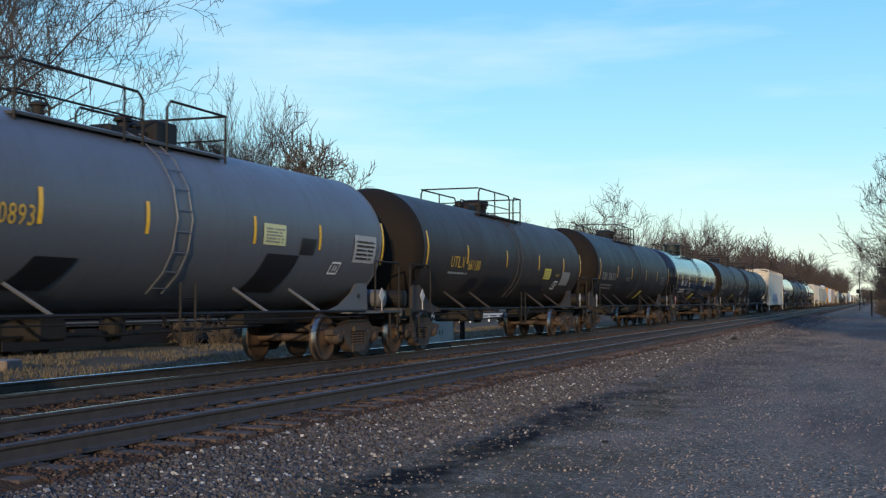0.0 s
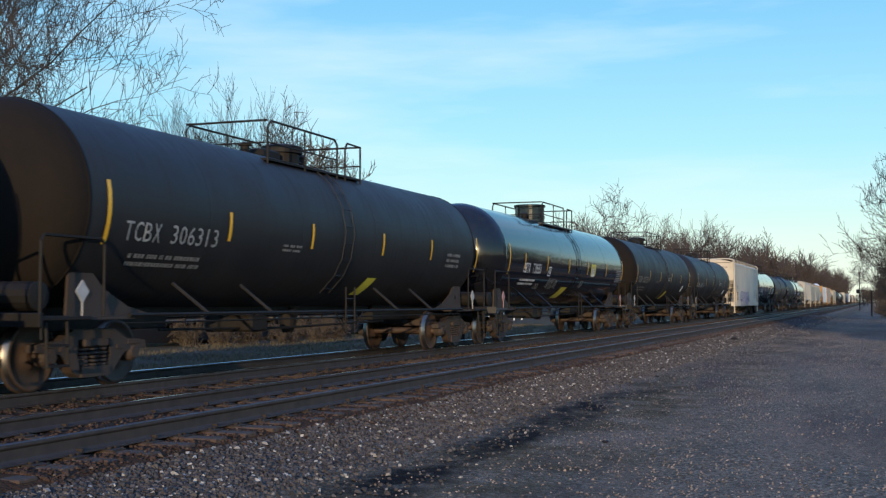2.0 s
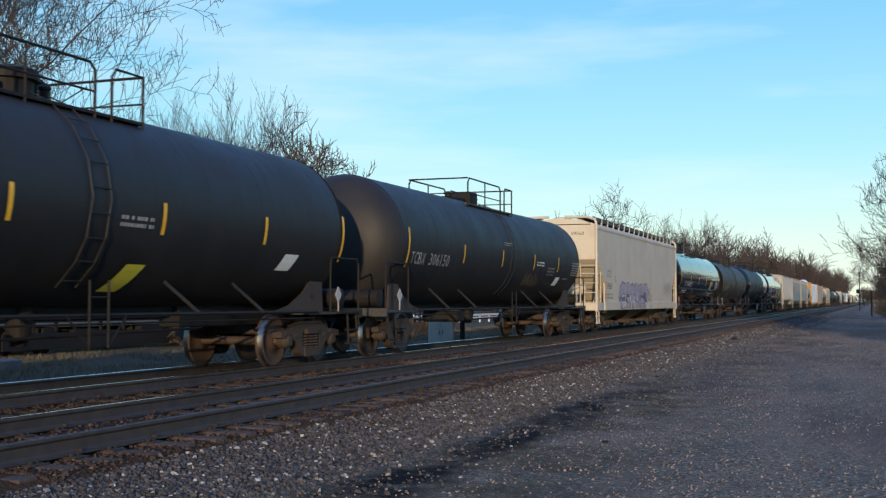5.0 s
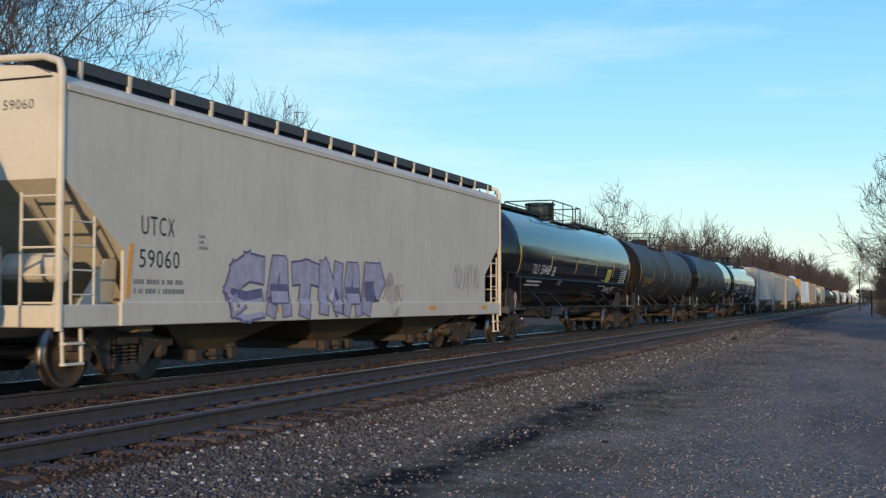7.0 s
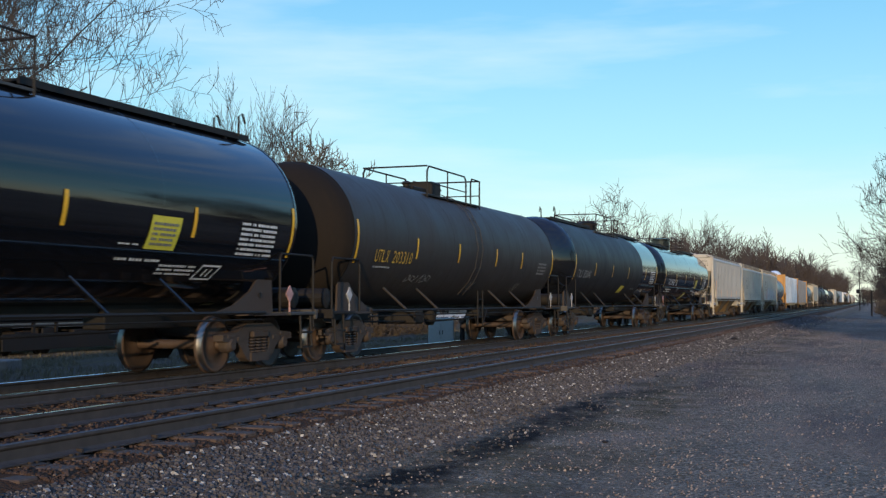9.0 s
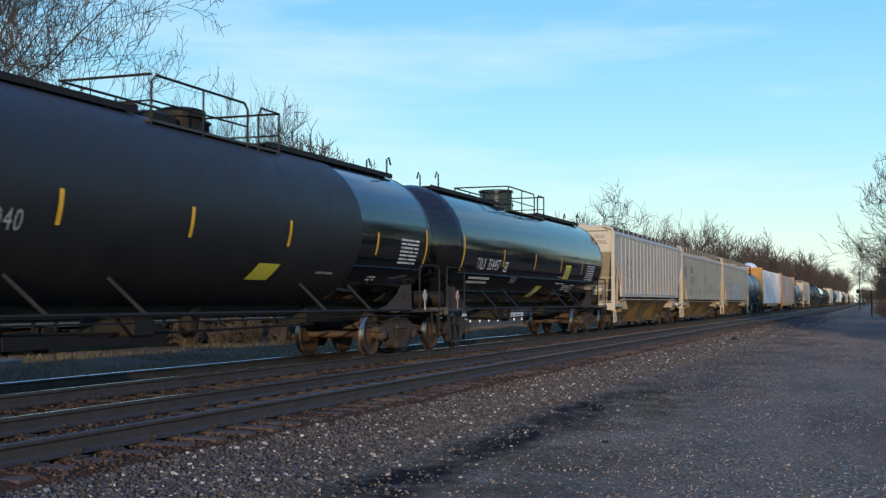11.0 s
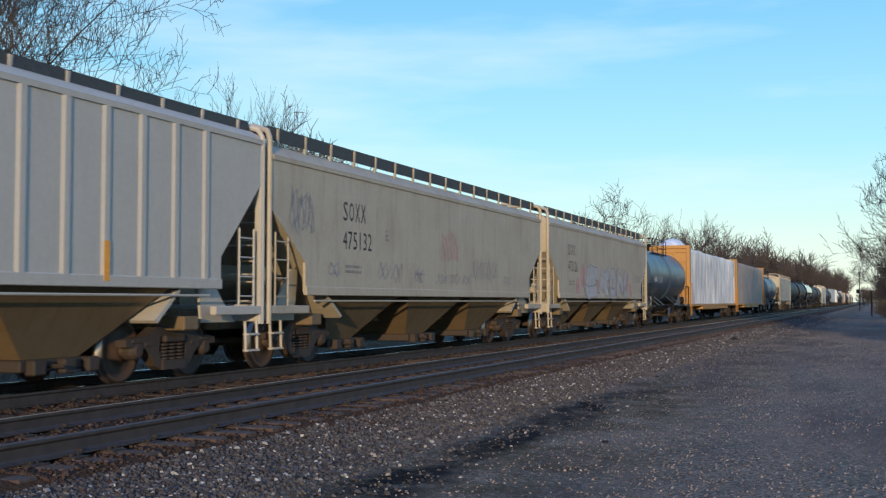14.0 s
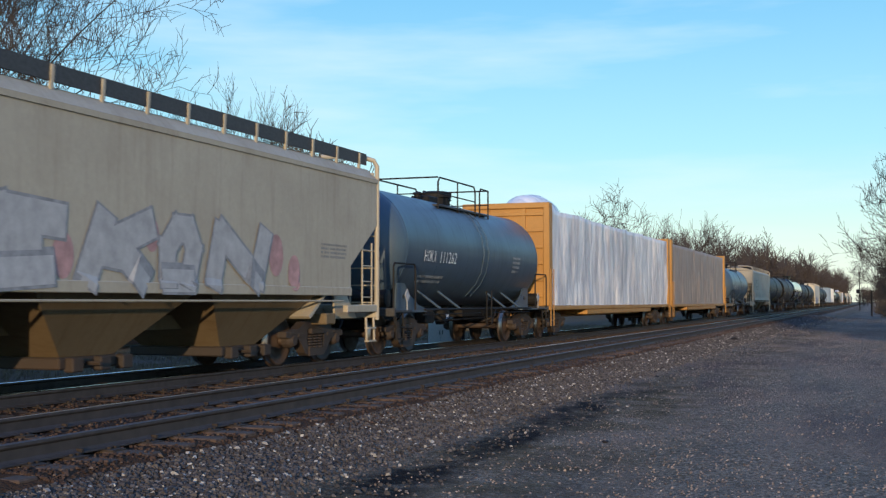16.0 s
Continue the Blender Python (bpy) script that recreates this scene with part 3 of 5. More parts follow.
            tube(bm, [(side * R * math.cos(w), yk - 0.36, zc + R * math.sin(w)), (side * 1.40, yk, 0.99)], 0.028)
            part("strut", bm, shell_mat, car)
        for s in (-1, 1):
            # bolster saddle plate; a black disc paints the dark of its hole
            bm = bmesh.new()
            yc = s * (hl - 0.55)
            outer = [(yc + s * q, z) for q, z in ((-1.5, 0.96), (0.55, 0.96), (0.50, 1.62), (0.22, 1.74), (-0.25, 1.34), (-0.8, 1.10))]
            prism(bm, outer, side * 1.05 - 0.02, side * 1.05 + 0.02)
            box(bm, side * 1.05 - 0.10, side * 1.05 + 0.35, yc - 0.62, yc + 0.5, 0.93, 0.97)
            lathe(bm, [(-0.03, 0.055), (0.03, 0.055)], 12, (side * 1.05, yc + s * 0.1, 1.28), "x", 1)
            part("saddle", bm, [shell_mat if shell_mat in (TANK_GREY, TANK_BLUE) else TRUCK_STEEL, BLACK_PATCH], car)
    for s in (-1, 1):
        bm = bmesh.new()
        y_a, y_b = sorted((s * (hl - 0.05), s * end))
        box(bm, -1.45, 1.45, y_a, y_b, 0.93, 0.985, 0.01)
        box(bm, -1.46, 1.46, s * end - 0.04, s * end + 0.04, 0.85, 1.03, 0.01)
        part("end_platform", bm, GALV if not dirty_head else CAR_IRON, car)
        for side in (-1, 1):
            bm = bmesh.new()
            x = side * 1.40
            ya, yb = s * (end - 0.04), s * (hl - 0.35)
            tube(bm, [(x, ya, 0.98), (x, ya, 1.92), (x, ya - s * 0.06, 2.0), (x, yb + s * 0.06, 2.0), (x, yb, 1.92), (x, yb, 0.98)], 0.02)
            part("end_handrail", bm, CAR_IRON, car)
            bm = bmesh.new()
            yq = s * (end - 0.35)
            for q in (-0.2, 0.2):
                tube(bm, [(x, yq + q, 0.95), (x + side * 0.03, yq + q, 0.34)], 0.022)
            for z in (0.36, 0.62):
                box(bm, x - 0.05, x + 0.06, yq - 0.2, yq + 0.2, z - 0.015, z + 0.015)
            part("sill_step", bm, CAR_IRON, car)
        bm = bmesh.new()
        lathe(bm, [(-0.42, 0.10), (-0.40, 0.19), (0.40, 0.19), (0.42, 0.10)], 14, (0.75, s * (end - 0.32), 1.24), "x")
        part("air_reservoir", bm, TANK_GREY if shell_mat == TANK_GREY else CAR_IRON, car)
        bm = bmesh.new()
        prism(bm, [(s * (hl + 0.06) - 0.13, 1.30), (s * (hl + 0.06), 1.15), (s * (hl + 0.06) + 0.13, 1.30), (s * (hl + 0.06), 1.45)], 1.36, 1.38)
        tube(bm, [(1.37, s * (hl + 0.06), 0.98), (1.37, s * (hl + 0.06), 1.2)], 0.012)
        part("placard", bm, GRAF_RED if shell_mat in (GLOSS_BLACK, SATIN_BLACK) else GRAF_WHITE, car)
        add_coupler(car, s * end)
    # centre ladder with its brackets
    for side in () if walkway else (-1, 1):
        ladder("ladder", car, side * 1.47, ladder_at, 0.55, 1.45, CAR_IRON, 0.40)
        bm = bmesh.new()
        for q in (-0.20, 0.20):
            tube(bm, [(side * (R + 0.045) * math.cos(w), ladder_at + q, zc + (R + 0.045) * math.sin(w)) for w in [radians(a) for a in (-52, -35, -20, 0, 20, 40, 58, 72)]], 0.011)
        for a in (-47, -34, -21, -8, 5, 18, 31, 44, 57):
            w = radians(a)
            tube(bm, [(side * (R + 0.045) * math.cos(w), ladder_at + q, zc + (R + 0.045) * math.sin(w)) for q in (-0.2, 0.2)], 0.009)
        part("upper_ladder", bm, shell_mat, car)
        for q in (-0.20, 0.20):
            bm = bmesh.new()
            tube(bm, [(side * 1.45, ladder_at + q * 3.2, 0.99), (side * 1.47, ladder_at + q, 0.56)], 0.016)
            part("brace", bm, CAR_IRON, car)
    top = zc + R
    # manway dome, valves and the fenced platform
    bm = bmesh.new()
    if dome == "tall":
        lathe(bm, [(-0.25, 0.50), (0.10, 0.50), (0.11, 0.52), (0.14, 0.52), (0.15, 0.50), (0.44, 0.50), (0.45, 0.54), (0.52, 0.54), (0.54, 0.40)], 28, (0, dome_y - 0.5, top), "z")
    elif dome == "low":
        lathe(bm, [(-0.2, 0.34), (0.16, 0.34), (0.17, 0.42), (0.30, 0.42), (0.34, 0.30)], 20, (0, dome_y + 0.1, top), "z")
        box(bm, -0.25, 0.25, dome_y - 1.1, dome_y - 0.4, top - 0.1, top + 0.14, 0.03)
    else:
        box(bm, -0.34, 0.34, dome_y - 0.32, dome_y + 0.32, top - 0.2, top + 0.30, 0.03)
        box(bm, -0.2, 0.2, dome_y - 1.3, dome_y - 0.32, top - 0.1, top + 0.1, 0.02)
    part("manway_dome", bm, shell_mat if dome == "tall" else CAR_IRON, car)
    for dy, r, h in ((0.45, 0.10, 0.30), (0.72, 0.07, 0.22), (-1.5, 0.09, 0.20)):
        bm = bmesh.new()
        lathe(bm, [(-0.1, r), (h * 0.6, r), (h * 0.65, r * 1.5), (h * 0.8, r * 1.5), (h, r * 0.6)], 12, (0.1, dy, top), "z")
        part("valve", bm, CAR_IRON, car)
    bm = bmesh.new()
    x1, (ya, gap_a, gap_b, yb) = 0.85, fence
    for side in (-1, 1):
        box(bm, side * 0.66 - 0.2, side * 0.66 + 0.2, ya, yb, top - 0.22, top - 0.18)
        for y in (ya + 0.05, -0.6, 0.6, yb - 0.05):
            box(bm, side * 0.62 - 0.03, side * 0.62 + 0.03, y - 0.03, y + 0.03, top - 0.40, top - 0.18)
    part("platform", bm, GALV if not dirty_head else CAR_IRON, car)
    hr = 0.50
    for side in (-1, 1):
        bm = bmesh.new()
        x = side * x1
        b = top - 0.30
        tube(bm, [(x, ya, b), (x, ya, top + hr - 0.12), (x, ya + 0.12, top + hr), (x, gap_a - 0.12, top + hr), (x, gap_a, top + hr - 0.10), (x, gap_a, b)], 0.022)
        tube(bm, [(x, gap_b, b), (x, gap_b, top + hr - 0.12), (x, gap_b + 0.1, top + hr), (x, yb, top + hr), (x, yb, b)], 0.022)
        tube(bm, [(x, ya, top + 0.10), (x, gap_a, top + 0.10)], 0.016)
        tube(bm, [(x, -0.55, b), (x, -0.55, top + hr)], 0.018)
        part("platform_rail", bm, CAR_IRON, car)
    for y in (ya, yb):
        bm = bmesh.new()
        tube(bm, [(-x1, y, top + hr), (x1, y, top + hr)], 0.022)
        tube(bm, [(-x1, y, top + 0.10), (x1, y, top + 0.10)], 0.016)
        part("platform_rail", bm, CAR_IRON, car)
    if walkway:
        for s in (-1, 1):
            bm = bmesh.new()
            ya2, yb2 = sorted((s * 2.0, s * (hl - 0.1)))
            box(bm, 0.15, 0.60, ya2, yb2, top - 0.05, top - 0.015)
            box(bm, 0.58, 0.62, ya2, yb2, top - 0.09, top + 0.01)
            y = ya2 + 0.4
            while y < yb2:
                box(bm, 0.35, 0.58, y - 0.04, y + 0.04, top - 0.20, top - 0.04)
                y += 1.6
            part("walkway", bm, CAR_IRON, car)
            bm = bmesh.new()
            yk = s * (hl - 0.5)
            for q in (-0.25, 0.25):
                tube(bm, [(0.4 + q, yk, top - 0.05), (0.4 + q, yk, top + 0.30), (0.4 + q, yk + s * 0.12, top + 0.36), (0.4 + q, yk + s * 0.22, top + 0.2)], 0.02)
            part("grab_iron", bm, CAR_IRON, car)
    add_trucks(car, hl - truck_in)
    # outlet gear below the middle
    bm = bmesh.new()
    lathe(bm, [(0.55, 0.10), (0.68, 0.16), (0.95, 0.20), (1.2, 0.24)], 16, (0, 0.4, 0), "z")
    box(bm, -0.5, 0.5, -1.9, -1.3, 0.62, 0.92, 0.04)
    tube(bm, [(0.3, -4.5, 0.72), (0.2, 0, 0.66), (0.3, 4.5, 0.72)], 0.025)
    part("outlet_valve", bm, CAR_IRON, car)
    return car


# ---- covered hoppers ----
def hopper_car(label, y0, length, paint_mat, z_side=0.86, z_roof=4.0, z_walk=4.42, ribs=0, bays=3, letters=(), stencils=(), graffiti=(), tape=ORANGE_TAPE, end_letters=(), z_cut=2.72, fascia=0.08, band_z=None, rib_from=None, rib_step=0.812):
    car = tagged(new("covered_hopper"), label, "hopper car", "train of freight cars")
    car.location = (TRAIN_X, y0, 0)
    L, X = length / 2, 1.53
    inset, z_knee = 1.25, 1.86
    band_z = band_z or z_roof - 0.22
    for side in (-1, 1):
        bm = bmesh.new()
        prism(bm, [(-L, band_z), (L, band_z), (L, z_cut), (L - inset, z_knee), (L - inset, z_side), (-L + inset, z_side), (-L + inset, z_knee), (-L, z_cut)], side * (X - 0.05), side * X)
        part("side_sheet", bm, paint_mat, car)
        bm = bmesh.new()
        prism(bm, [(side * (X + 0.025), band_z), (side * (X + 0.03), band_z + 0.08), (side * (X - 0.01), band_z + 0.10), (side * (X - 0.07), band_z + 0.17), (side * (X - 0.20), z_roof + 0.02), (side * (X - 0.26), z_roof + 0.02), (side * (X - 0.10), band_z)], -L + 0.02, L - 0.02, "y")
        part("eave", bm, paint_mat, car)
        if ribs:
            for i in range(ribs):
                y = rib_from - y0 + rib_step * i
                bm = bmesh.new()
                prism(bm, [(side * X, y - 0.10), (side * (X + 0.030), y - 0.05), (side * (X + 0.030), y + 0.05), (side * X, y + 0.10)], z_side - 0.02, band_z, "z")
                part("rib", bm, paint_mat, car)
        bm = bmesh.new()
        if z_side < 1.0:
            box(bm, side * X - 0.03, side * X + 0.045, -L + inset - 0.1, L - inset + 0.1, z_side - 0.02, z_side + 0.30, 0.012)
        else:
            box(bm, side * X - 0.04, side * X + 0.03, -L + inset, L - inset, z_side - 0.06, z_side + 0.10, 0.012)
            tube(bm, [(side * (X - 0.02), -L + inset + 0.4, z_side - 0.16), (side * (X - 0.02), L - inset - 0.3, z_side - 0.16)], 0.02)
        part("side_sill", bm, paint_mat, car)
        # running board along the roof on light brackets
        bm = bmesh.new()
        box(bm, side * 1.04 - 0.30, side * 1.04 + 0.30, -L + 0.15, L - 0.15, z_walk - 0.045, z_walk)
        box(bm, side * 1.345 - 0.015, side * 1.345 + 0.015, -L + 0.15, L - 0.15, z_walk - fascia, z_walk + 0.02)
        part("running_board", bm, GALV, car)
        n = round(2 * L / 1.05)
        for i in range(n):
            y = -L + 0.5 + (2 * L - 1.0) * i / (n - 1)
            bm = bmesh.new()
            prism(bm, [(side * 1.325, z_roof - 0.05), (side * 1.368, z_roof - 0.05), (side * 1.388, z_walk), (side * 1.345, z_walk)], y - 0.03, y + 0.03, "y")
            part("bracket", bm, paint_mat, car)
        for words, h, y, z, ink, sq in letters if side > 0 else ():
            write_on(car, words, h, sq, lambda a, u: (X + 0.004, y - y0 + a, z + u), ink)
        for w, h, y, z, rows, ink in stencils if side > 0 else ():
            bm = bmesh.new()
            lay(bm, bars_shape(w, h, rows, rng), lambda a, u: (X + 0.004, y - y0 + a, z + u))
            tagged(part("small_lettering", bm, ink, car), kind="stuff")
        for i in range(5 if tape else 0):
            y = -L + inset + 0.1 + (2 * L - 2 * inset - 0.5) * i / 4
            bm = bmesh.new()
            if ribs:
                box(bm, side * (X + 0.031), side * (X + 0.035), *sorted((rib_from - y0 + rib_step * (0, 3, 7, 10, 14)[i] + q for q in (-0.06, 0.06))), z_side + 0.02, z_side + (1.1 if i == 0 else 0.55))
            elif i == 0:
                prism(bm, [(y - 0.06, z_side + 0.36), (y + 0.02, z_side + 0.36), (y + 0.12, z_side + 1.10), (y + 0.02, z_side + 1.10)], side * (X + 0.002), side * (X + 0.006))
            else:
                box(bm, side * (X + 0.046), side * (X + 0.05), y, y + 0.42, z_side + 0.12, z_side + 0.21)
            part("reflective_tape", bm, tape, car)
    # roof with hatch covers
    bm = bmesh.new()
    prism(bm, [(-1.33, z_roof - 0.02), (1.33, z_roof - 0.02), (1.0, z_roof + 0.12), (0, z_roof + 0.20), (-1.0, z_roof + 0.12)], -L, L, "y")
    part("roof", bm, paint_mat, car)
    for i in range(10):
        y = -L + 0.9 + (2 * L - 1.8) * i / 9
        bm = bmesh.new()
        lathe(bm, [(0, 0.36), (0.08, 0.36), (0.12, 0.30), (0.14, 0.05)], 16, (0, y, z_roof + 0.17), "z")
        part("hatch_cover", bm, paint_mat, car)
    # slope sheets at the ends and the discharge bays
    for s in (-1, 1):
        bm = bmesh.new()
        box(bm, -X + 0.06, X - 0.06, *sorted((s * L, s * (L - 0.05))), z_cut, z_roof - 0.05)
        part("end_sheet", bm, paint_mat, car)
        bm = bmesh.new()
        prism(bm, [(s * L, z_cut), (s * (L - 0.06), z_cut), (s * (L - 2.9), 0.9), (s * (L - 2.84), 0.86)], -X + 0.06, X - 0.06)
        part("slope_sheet", bm, paint_mat, car)
        for words, h, x, z, ink in end_letters if s < 0 else ():
            write_on(car, words, h, h * 0.78 * len(words), lambda a, u: (x + a, -L - 0.004, z + u), ink)
        # end frame: corner posts, end sill, ladders, brake gear
        for side in (-1, 1):
            bm = bmesh.new()
            xx = side * (X - 0.02)
            tube(bm, [(xx, s * (L + 0.05), 0.80), (xx, s * (L + 0.05), z_walk - 0.22), (xx - side * 0.06, s * (L + 0.02), z_walk - 0.10), (side * 1.15, s * (L - 0.05), z_walk), (side * 0.3, s * (L - 0.05), z_walk + 0.02)], 0.05, 8)
            part("corner_post", bm, paint_mat, car)
            lad = ladder("ladder", car, side * (X - 0.03), s * (L - 0.42), 1.1, 2.35, paint_mat, 0.46, 4)
            bm = bmesh.new()
            reach = 1.0 if ribs else 0.62
            for z in (1.18, 1.62, 2.10) if ribs else (1.15, 1.5, 1.85, 2.2, 2.5):
                tube(bm, [(side * X - side * 0.02, s * (L + 0.04), z), (side * (X - reach), s * (L + 0.04), z)], 0.016)
            if ribs:
                box(bm, *sorted((side * (X - reach) - 0.05, side * (X - reach) + 0.05)), *sorted((s * (L - 0.02), s * (L + 0.07))), 0.95, z_cut + 0.08, 0.01)
                box(bm, *sorted((side * (X + 0.01), side * (X - 0.11))), *sorted((s * (L - 0.03), s * (L + 0.09))), 0.80, z_roof - 0.3, 0.012)
            else:
                tube(bm, [(side * (X - reach), s * (L + 0.04), 0.95), (side * (X - reach), s * (L + 0.04), 2.55)], 0.02)
            part("end_ladder", bm, paint_mat, car)
            bm = bmesh.new()
            ya, yb = s * (L - 0.05), s * (L - 0.42)
            for y in (ya, yb):
                tube(bm, [(side * 1.48, y, 0.85), (side * 1.50, y, 0.36)], 0.024)
            for z in (0.38, 0.64):
                box(bm, side * 1.50 - 0.05, side * 1.50 + 0.05, min(ya, yb), max(ya, yb), z - 0.015, z + 0.015)
            part("sill_step", bm, paint_mat, car)
            bm = bmesh.new()
            prism(bm, [(s * (L - 0.35), 0.84), (s * (L - inset - 0.1), 0.84), (s * (L - inset - 0.25), 1.75), (s * (L - inset + 0.02), 1.75), (s * (L - 0.75), 1.2)], side * (X - 0.32), side * (X - 0.28))
            part("end_gusset", bm, paint_mat, car)
        bm = bmesh.new()
        box(bm, -X, X, *sorted((s * (L + 0.10), s * (L - 0.02))), 0.84, 1.12, 0.015)
        for side in (-1, 1):
            box(bm, *sorted((side * (X - 0.10), side * (X + 0.01))), *sorted((s * L, s * (L - inset - 0.15))), 0.84 if z_side < 1 else 0.96, 1.13 if z_side < 1 else 1.10, 0.012)
        part("end_sill", bm, paint_mat, car)
        bm = bmesh.new()
        box(bm, -0.34, 0.34, *sorted((s * (L + 0.1), s * (L - 2.9))), 0.68, 1.05, 0.02)
        box(bm, -X + 0.1, X - 0.1, *sorted((s * (L - 2.1), s * (L - 1.7))), 0.74, 0.95, 0.02)
        part("draft_sill", bm, RUST_BAY, car)
        bm = bmesh.new()
        lathe(bm, [(-0.45, 0.10), (-0.42, 0.20), (0.42, 0.20), (0.45, 0.10)], 14, (0.5, s * (L - 0.75), 1.62), "x")
        box(bm, -0.6, -0.25, *sorted((s * (L - 0.5), s * (L - 0.8))), 1.05, 1.55, 0.03)
        tube(bm, [(0.1, s * (L - 0.5), 1.06), (0.1, s * (L - 0.5), 1.9)], 0.03)
        tube(bm, [(0.9, s * (L - 0.6), 1.10), (0.9, s * (L - 0.7), 1.5), (0.5, s * (L - 0.8), 1.7)], 0.02)
        part("brake_gear", bm, paint_mat if s < 0 else CAR_IRON, car)
        add_coupler(car, s * (L + 0.1))
    first, last = -L + 2.15, L - 2.15
    step = (last - first) / bays
    for i in range(bays):
        c = first + step * (i + 0.5)
        bm = bmesh.new()
        zt = z_side + 0.12
        hi = [(-X + 0.06, c - step / 2, zt), (X - 0.06, c - step / 2, zt), (X - 0.06, c + step / 2, zt), (-X + 0.06, c + step / 2, zt)]
        lo = [(-0.75, c - 0.55, 0.40), (0.75, c - 0.55, 0.40), (0.75, c + 0.55, 0.40), (-0.75, c + 0.55, 0.40)]
        a, b = [bm.verts.new(p) for p in hi], [bm.verts.new(p) for p in lo]
        bm.faces.new(a)
        bm.faces.new(b[::-1])
        for k in range(4):
            bm.faces.new((a[k], b[k], b[(k + 1) % 4], a[(k + 1) % 4]))
        part("discharge_bay", bm, RUST_BAY, car)
        bm = bmesh.new()
        box(bm, -0.9, 0.9, c - 0.75, c + 0.75, 0.26, 0.42, 0.02)
        for q in (-0.5, 0.1, 0.6):
            box(bm, 0.86, 1.02, c + q - 0.12, c + q + 0.12, 0.22, 0.42, 0.02)
        tube(bm, [(-1.1, c - 0.2, 0.33), (1.15, c - 0.2, 0.33)], 0.03)
        part("outlet_gate", bm, TRUCK_STEEL, car)
    bm = bmesh.new()
    box(bm, -0.3, 0.3, -L + 1, L - 1, 0.72, 0.95)
    part("centre_sill", bm, RUST_BAY, car)
    for g in graffiti:
        g(car, X)
    add_trucks(car, L - 1.9)
    return car


LETTER_STROKES = {
    "C": [[(0.88, 0.95), (0.5, 1.0), (0.16, 0.78), (0.06, 0.4), (0.18, 0.08), (0.5, 0.0), (0.9, 0.06)]],
    "A": [[(0.1, 0.0), (0.30, 1.0), (0.70, 1.0), (0.92, 0.0)], [(0.25, 0.36), (0.82, 0.36)]],
    "T": [[(0.02, 0.92), (0.5, 0.98), (0.98, 0.90)], [(0.5, 0.95), (0.48, 0.0)]],
    "N": [[(0.1, 0.0), (0.12, 1.0), (0.85, 0.05), (0.9, 1.0)]],
    "P": [[(0.12, 0.0), (0.14, 1.0), (0.72, 1.0), (0.92, 0.76), (0.72, 0.48), (0.18, 0.44)]],
    "E": [[(0.92, 0.92), (0.35, 1.0), (0.22, 0.9), (0.12, 0.1), (0.30, 0.0), (0.9, 0.10)], [(0.2, 0.50), (0.72, 0.56)]],
    "K": [[(0.16, 1.0), (0.12, 0.0)], [(0.85, 1.0), (0.22, 0.48), (0.62, 0.40), (0.95, 0.0)]],
    "O": [[(0.2, 0.0), (0.12, 0.6), (0.35, 0.97), (0.65, 0.97), (0.88, 0.6), (0.8, 0.0), (0.2, 0.0)]],
}


def throw_up(word, spans, z, h, fill, line, seed, accent=None, blobs=(), ledge=(0.0, 0.0)):
    """Fat sprayed letters with a dark outline; where the side has a ledge the paint runs over it."""
    def make(car, X):
        r = random.Random(seed)
        off, y1 = 0.004, car.location.y

        def place(c, u):
            return (X + off + (ledge[1] if u < ledge[0] else 0.0), c, u)
        for y, zb, rad in blobs:
            bm = bmesh.new()
            bm.faces.new([bm.verts.new(place(y - y1 + rad * 0.7 * math.cos(q), zb + rad * math.sin(q))) for q in [k * math.pi / 8 for k in range(16)]])
            off += 0.0004
            part("sprayed_blob", bm, accent or fill, car)
        for char, (ya, yb) in zip(word, zip(spans, spans[1:])):
            bm = bmesh.new()
            cell, lean, drop = yb - ya, r.uniform(0.08, 0.2), r.uniform(-0.03, 0.03)
            thick = min(0.21, cell * 0.17)
            for mi, grow_by in ((0, 1.20), (1, 1.0)):
                for st in LETTER_STROKES[char]:
                    path = [(ya - y1 + 0.08 * cell + (p[0] + lean * p[1]) * cell * 0.78, z + drop + thick + p[1] * (h - 2 * thick)) for p in st]
                    for a, b in zip(path, path[1:]):
                        l = math.hypot(b[0] - a[0], b[1] - a[1])
                        ex, ey = (b[0] - a[0]) / l * thick * 0.7 * grow_by, (b[1] - a[1]) / l * thick * 0.7 * grow_by
                        p0, p1 = (a[0] - ex, a[1] - ey), (b[0] + ex, b[1] + ey)
                        off += 0.0003
                        lay(bm, stroke_shape([(p0[0] + (p1[0] - p0[0]) * k / 10, p0[1] + (p1[1] - p0[1]) * k / 10) for k in range(11)], thick * grow_by), place, mi)
            part("sprayed_letter", bm, [line, fill], car)
    return make


def tags(y, z, w, h, n, ink, seed, off=0.005):
    """Thin sprayed scribbles."""
    def make(car, X, place=None):
        r = random.Random(seed)
        bm = bmesh.new()
        for i in range(n):
            cy = (y - car.location.y if place is None else y) + w * i / max(1, n)
            pts = [(cy + w / n * 0.8 * (k / 14) + 0.10 * math.sin(k * 1.9 + seed + i), z + h / 2 + h / 2 * math.sin(k * 1.35 + i * 2.1 + seed) * r.uniform(0.5, 1)) for k in range(15)]
            smooth = []
            for a, b in zip(pts, pts[1:]):
                smooth += [a, ((a[0] + b[0]) / 2 + r.uniform(-0.02, 0.02), (a[1] + b[1]) / 2)]
            lay(bm, stroke_shape(smooth, 0.013), place or (lambda a, u: (X + off, a, u)))
        part("sprayed_tag", bm, ink, car)
    return make


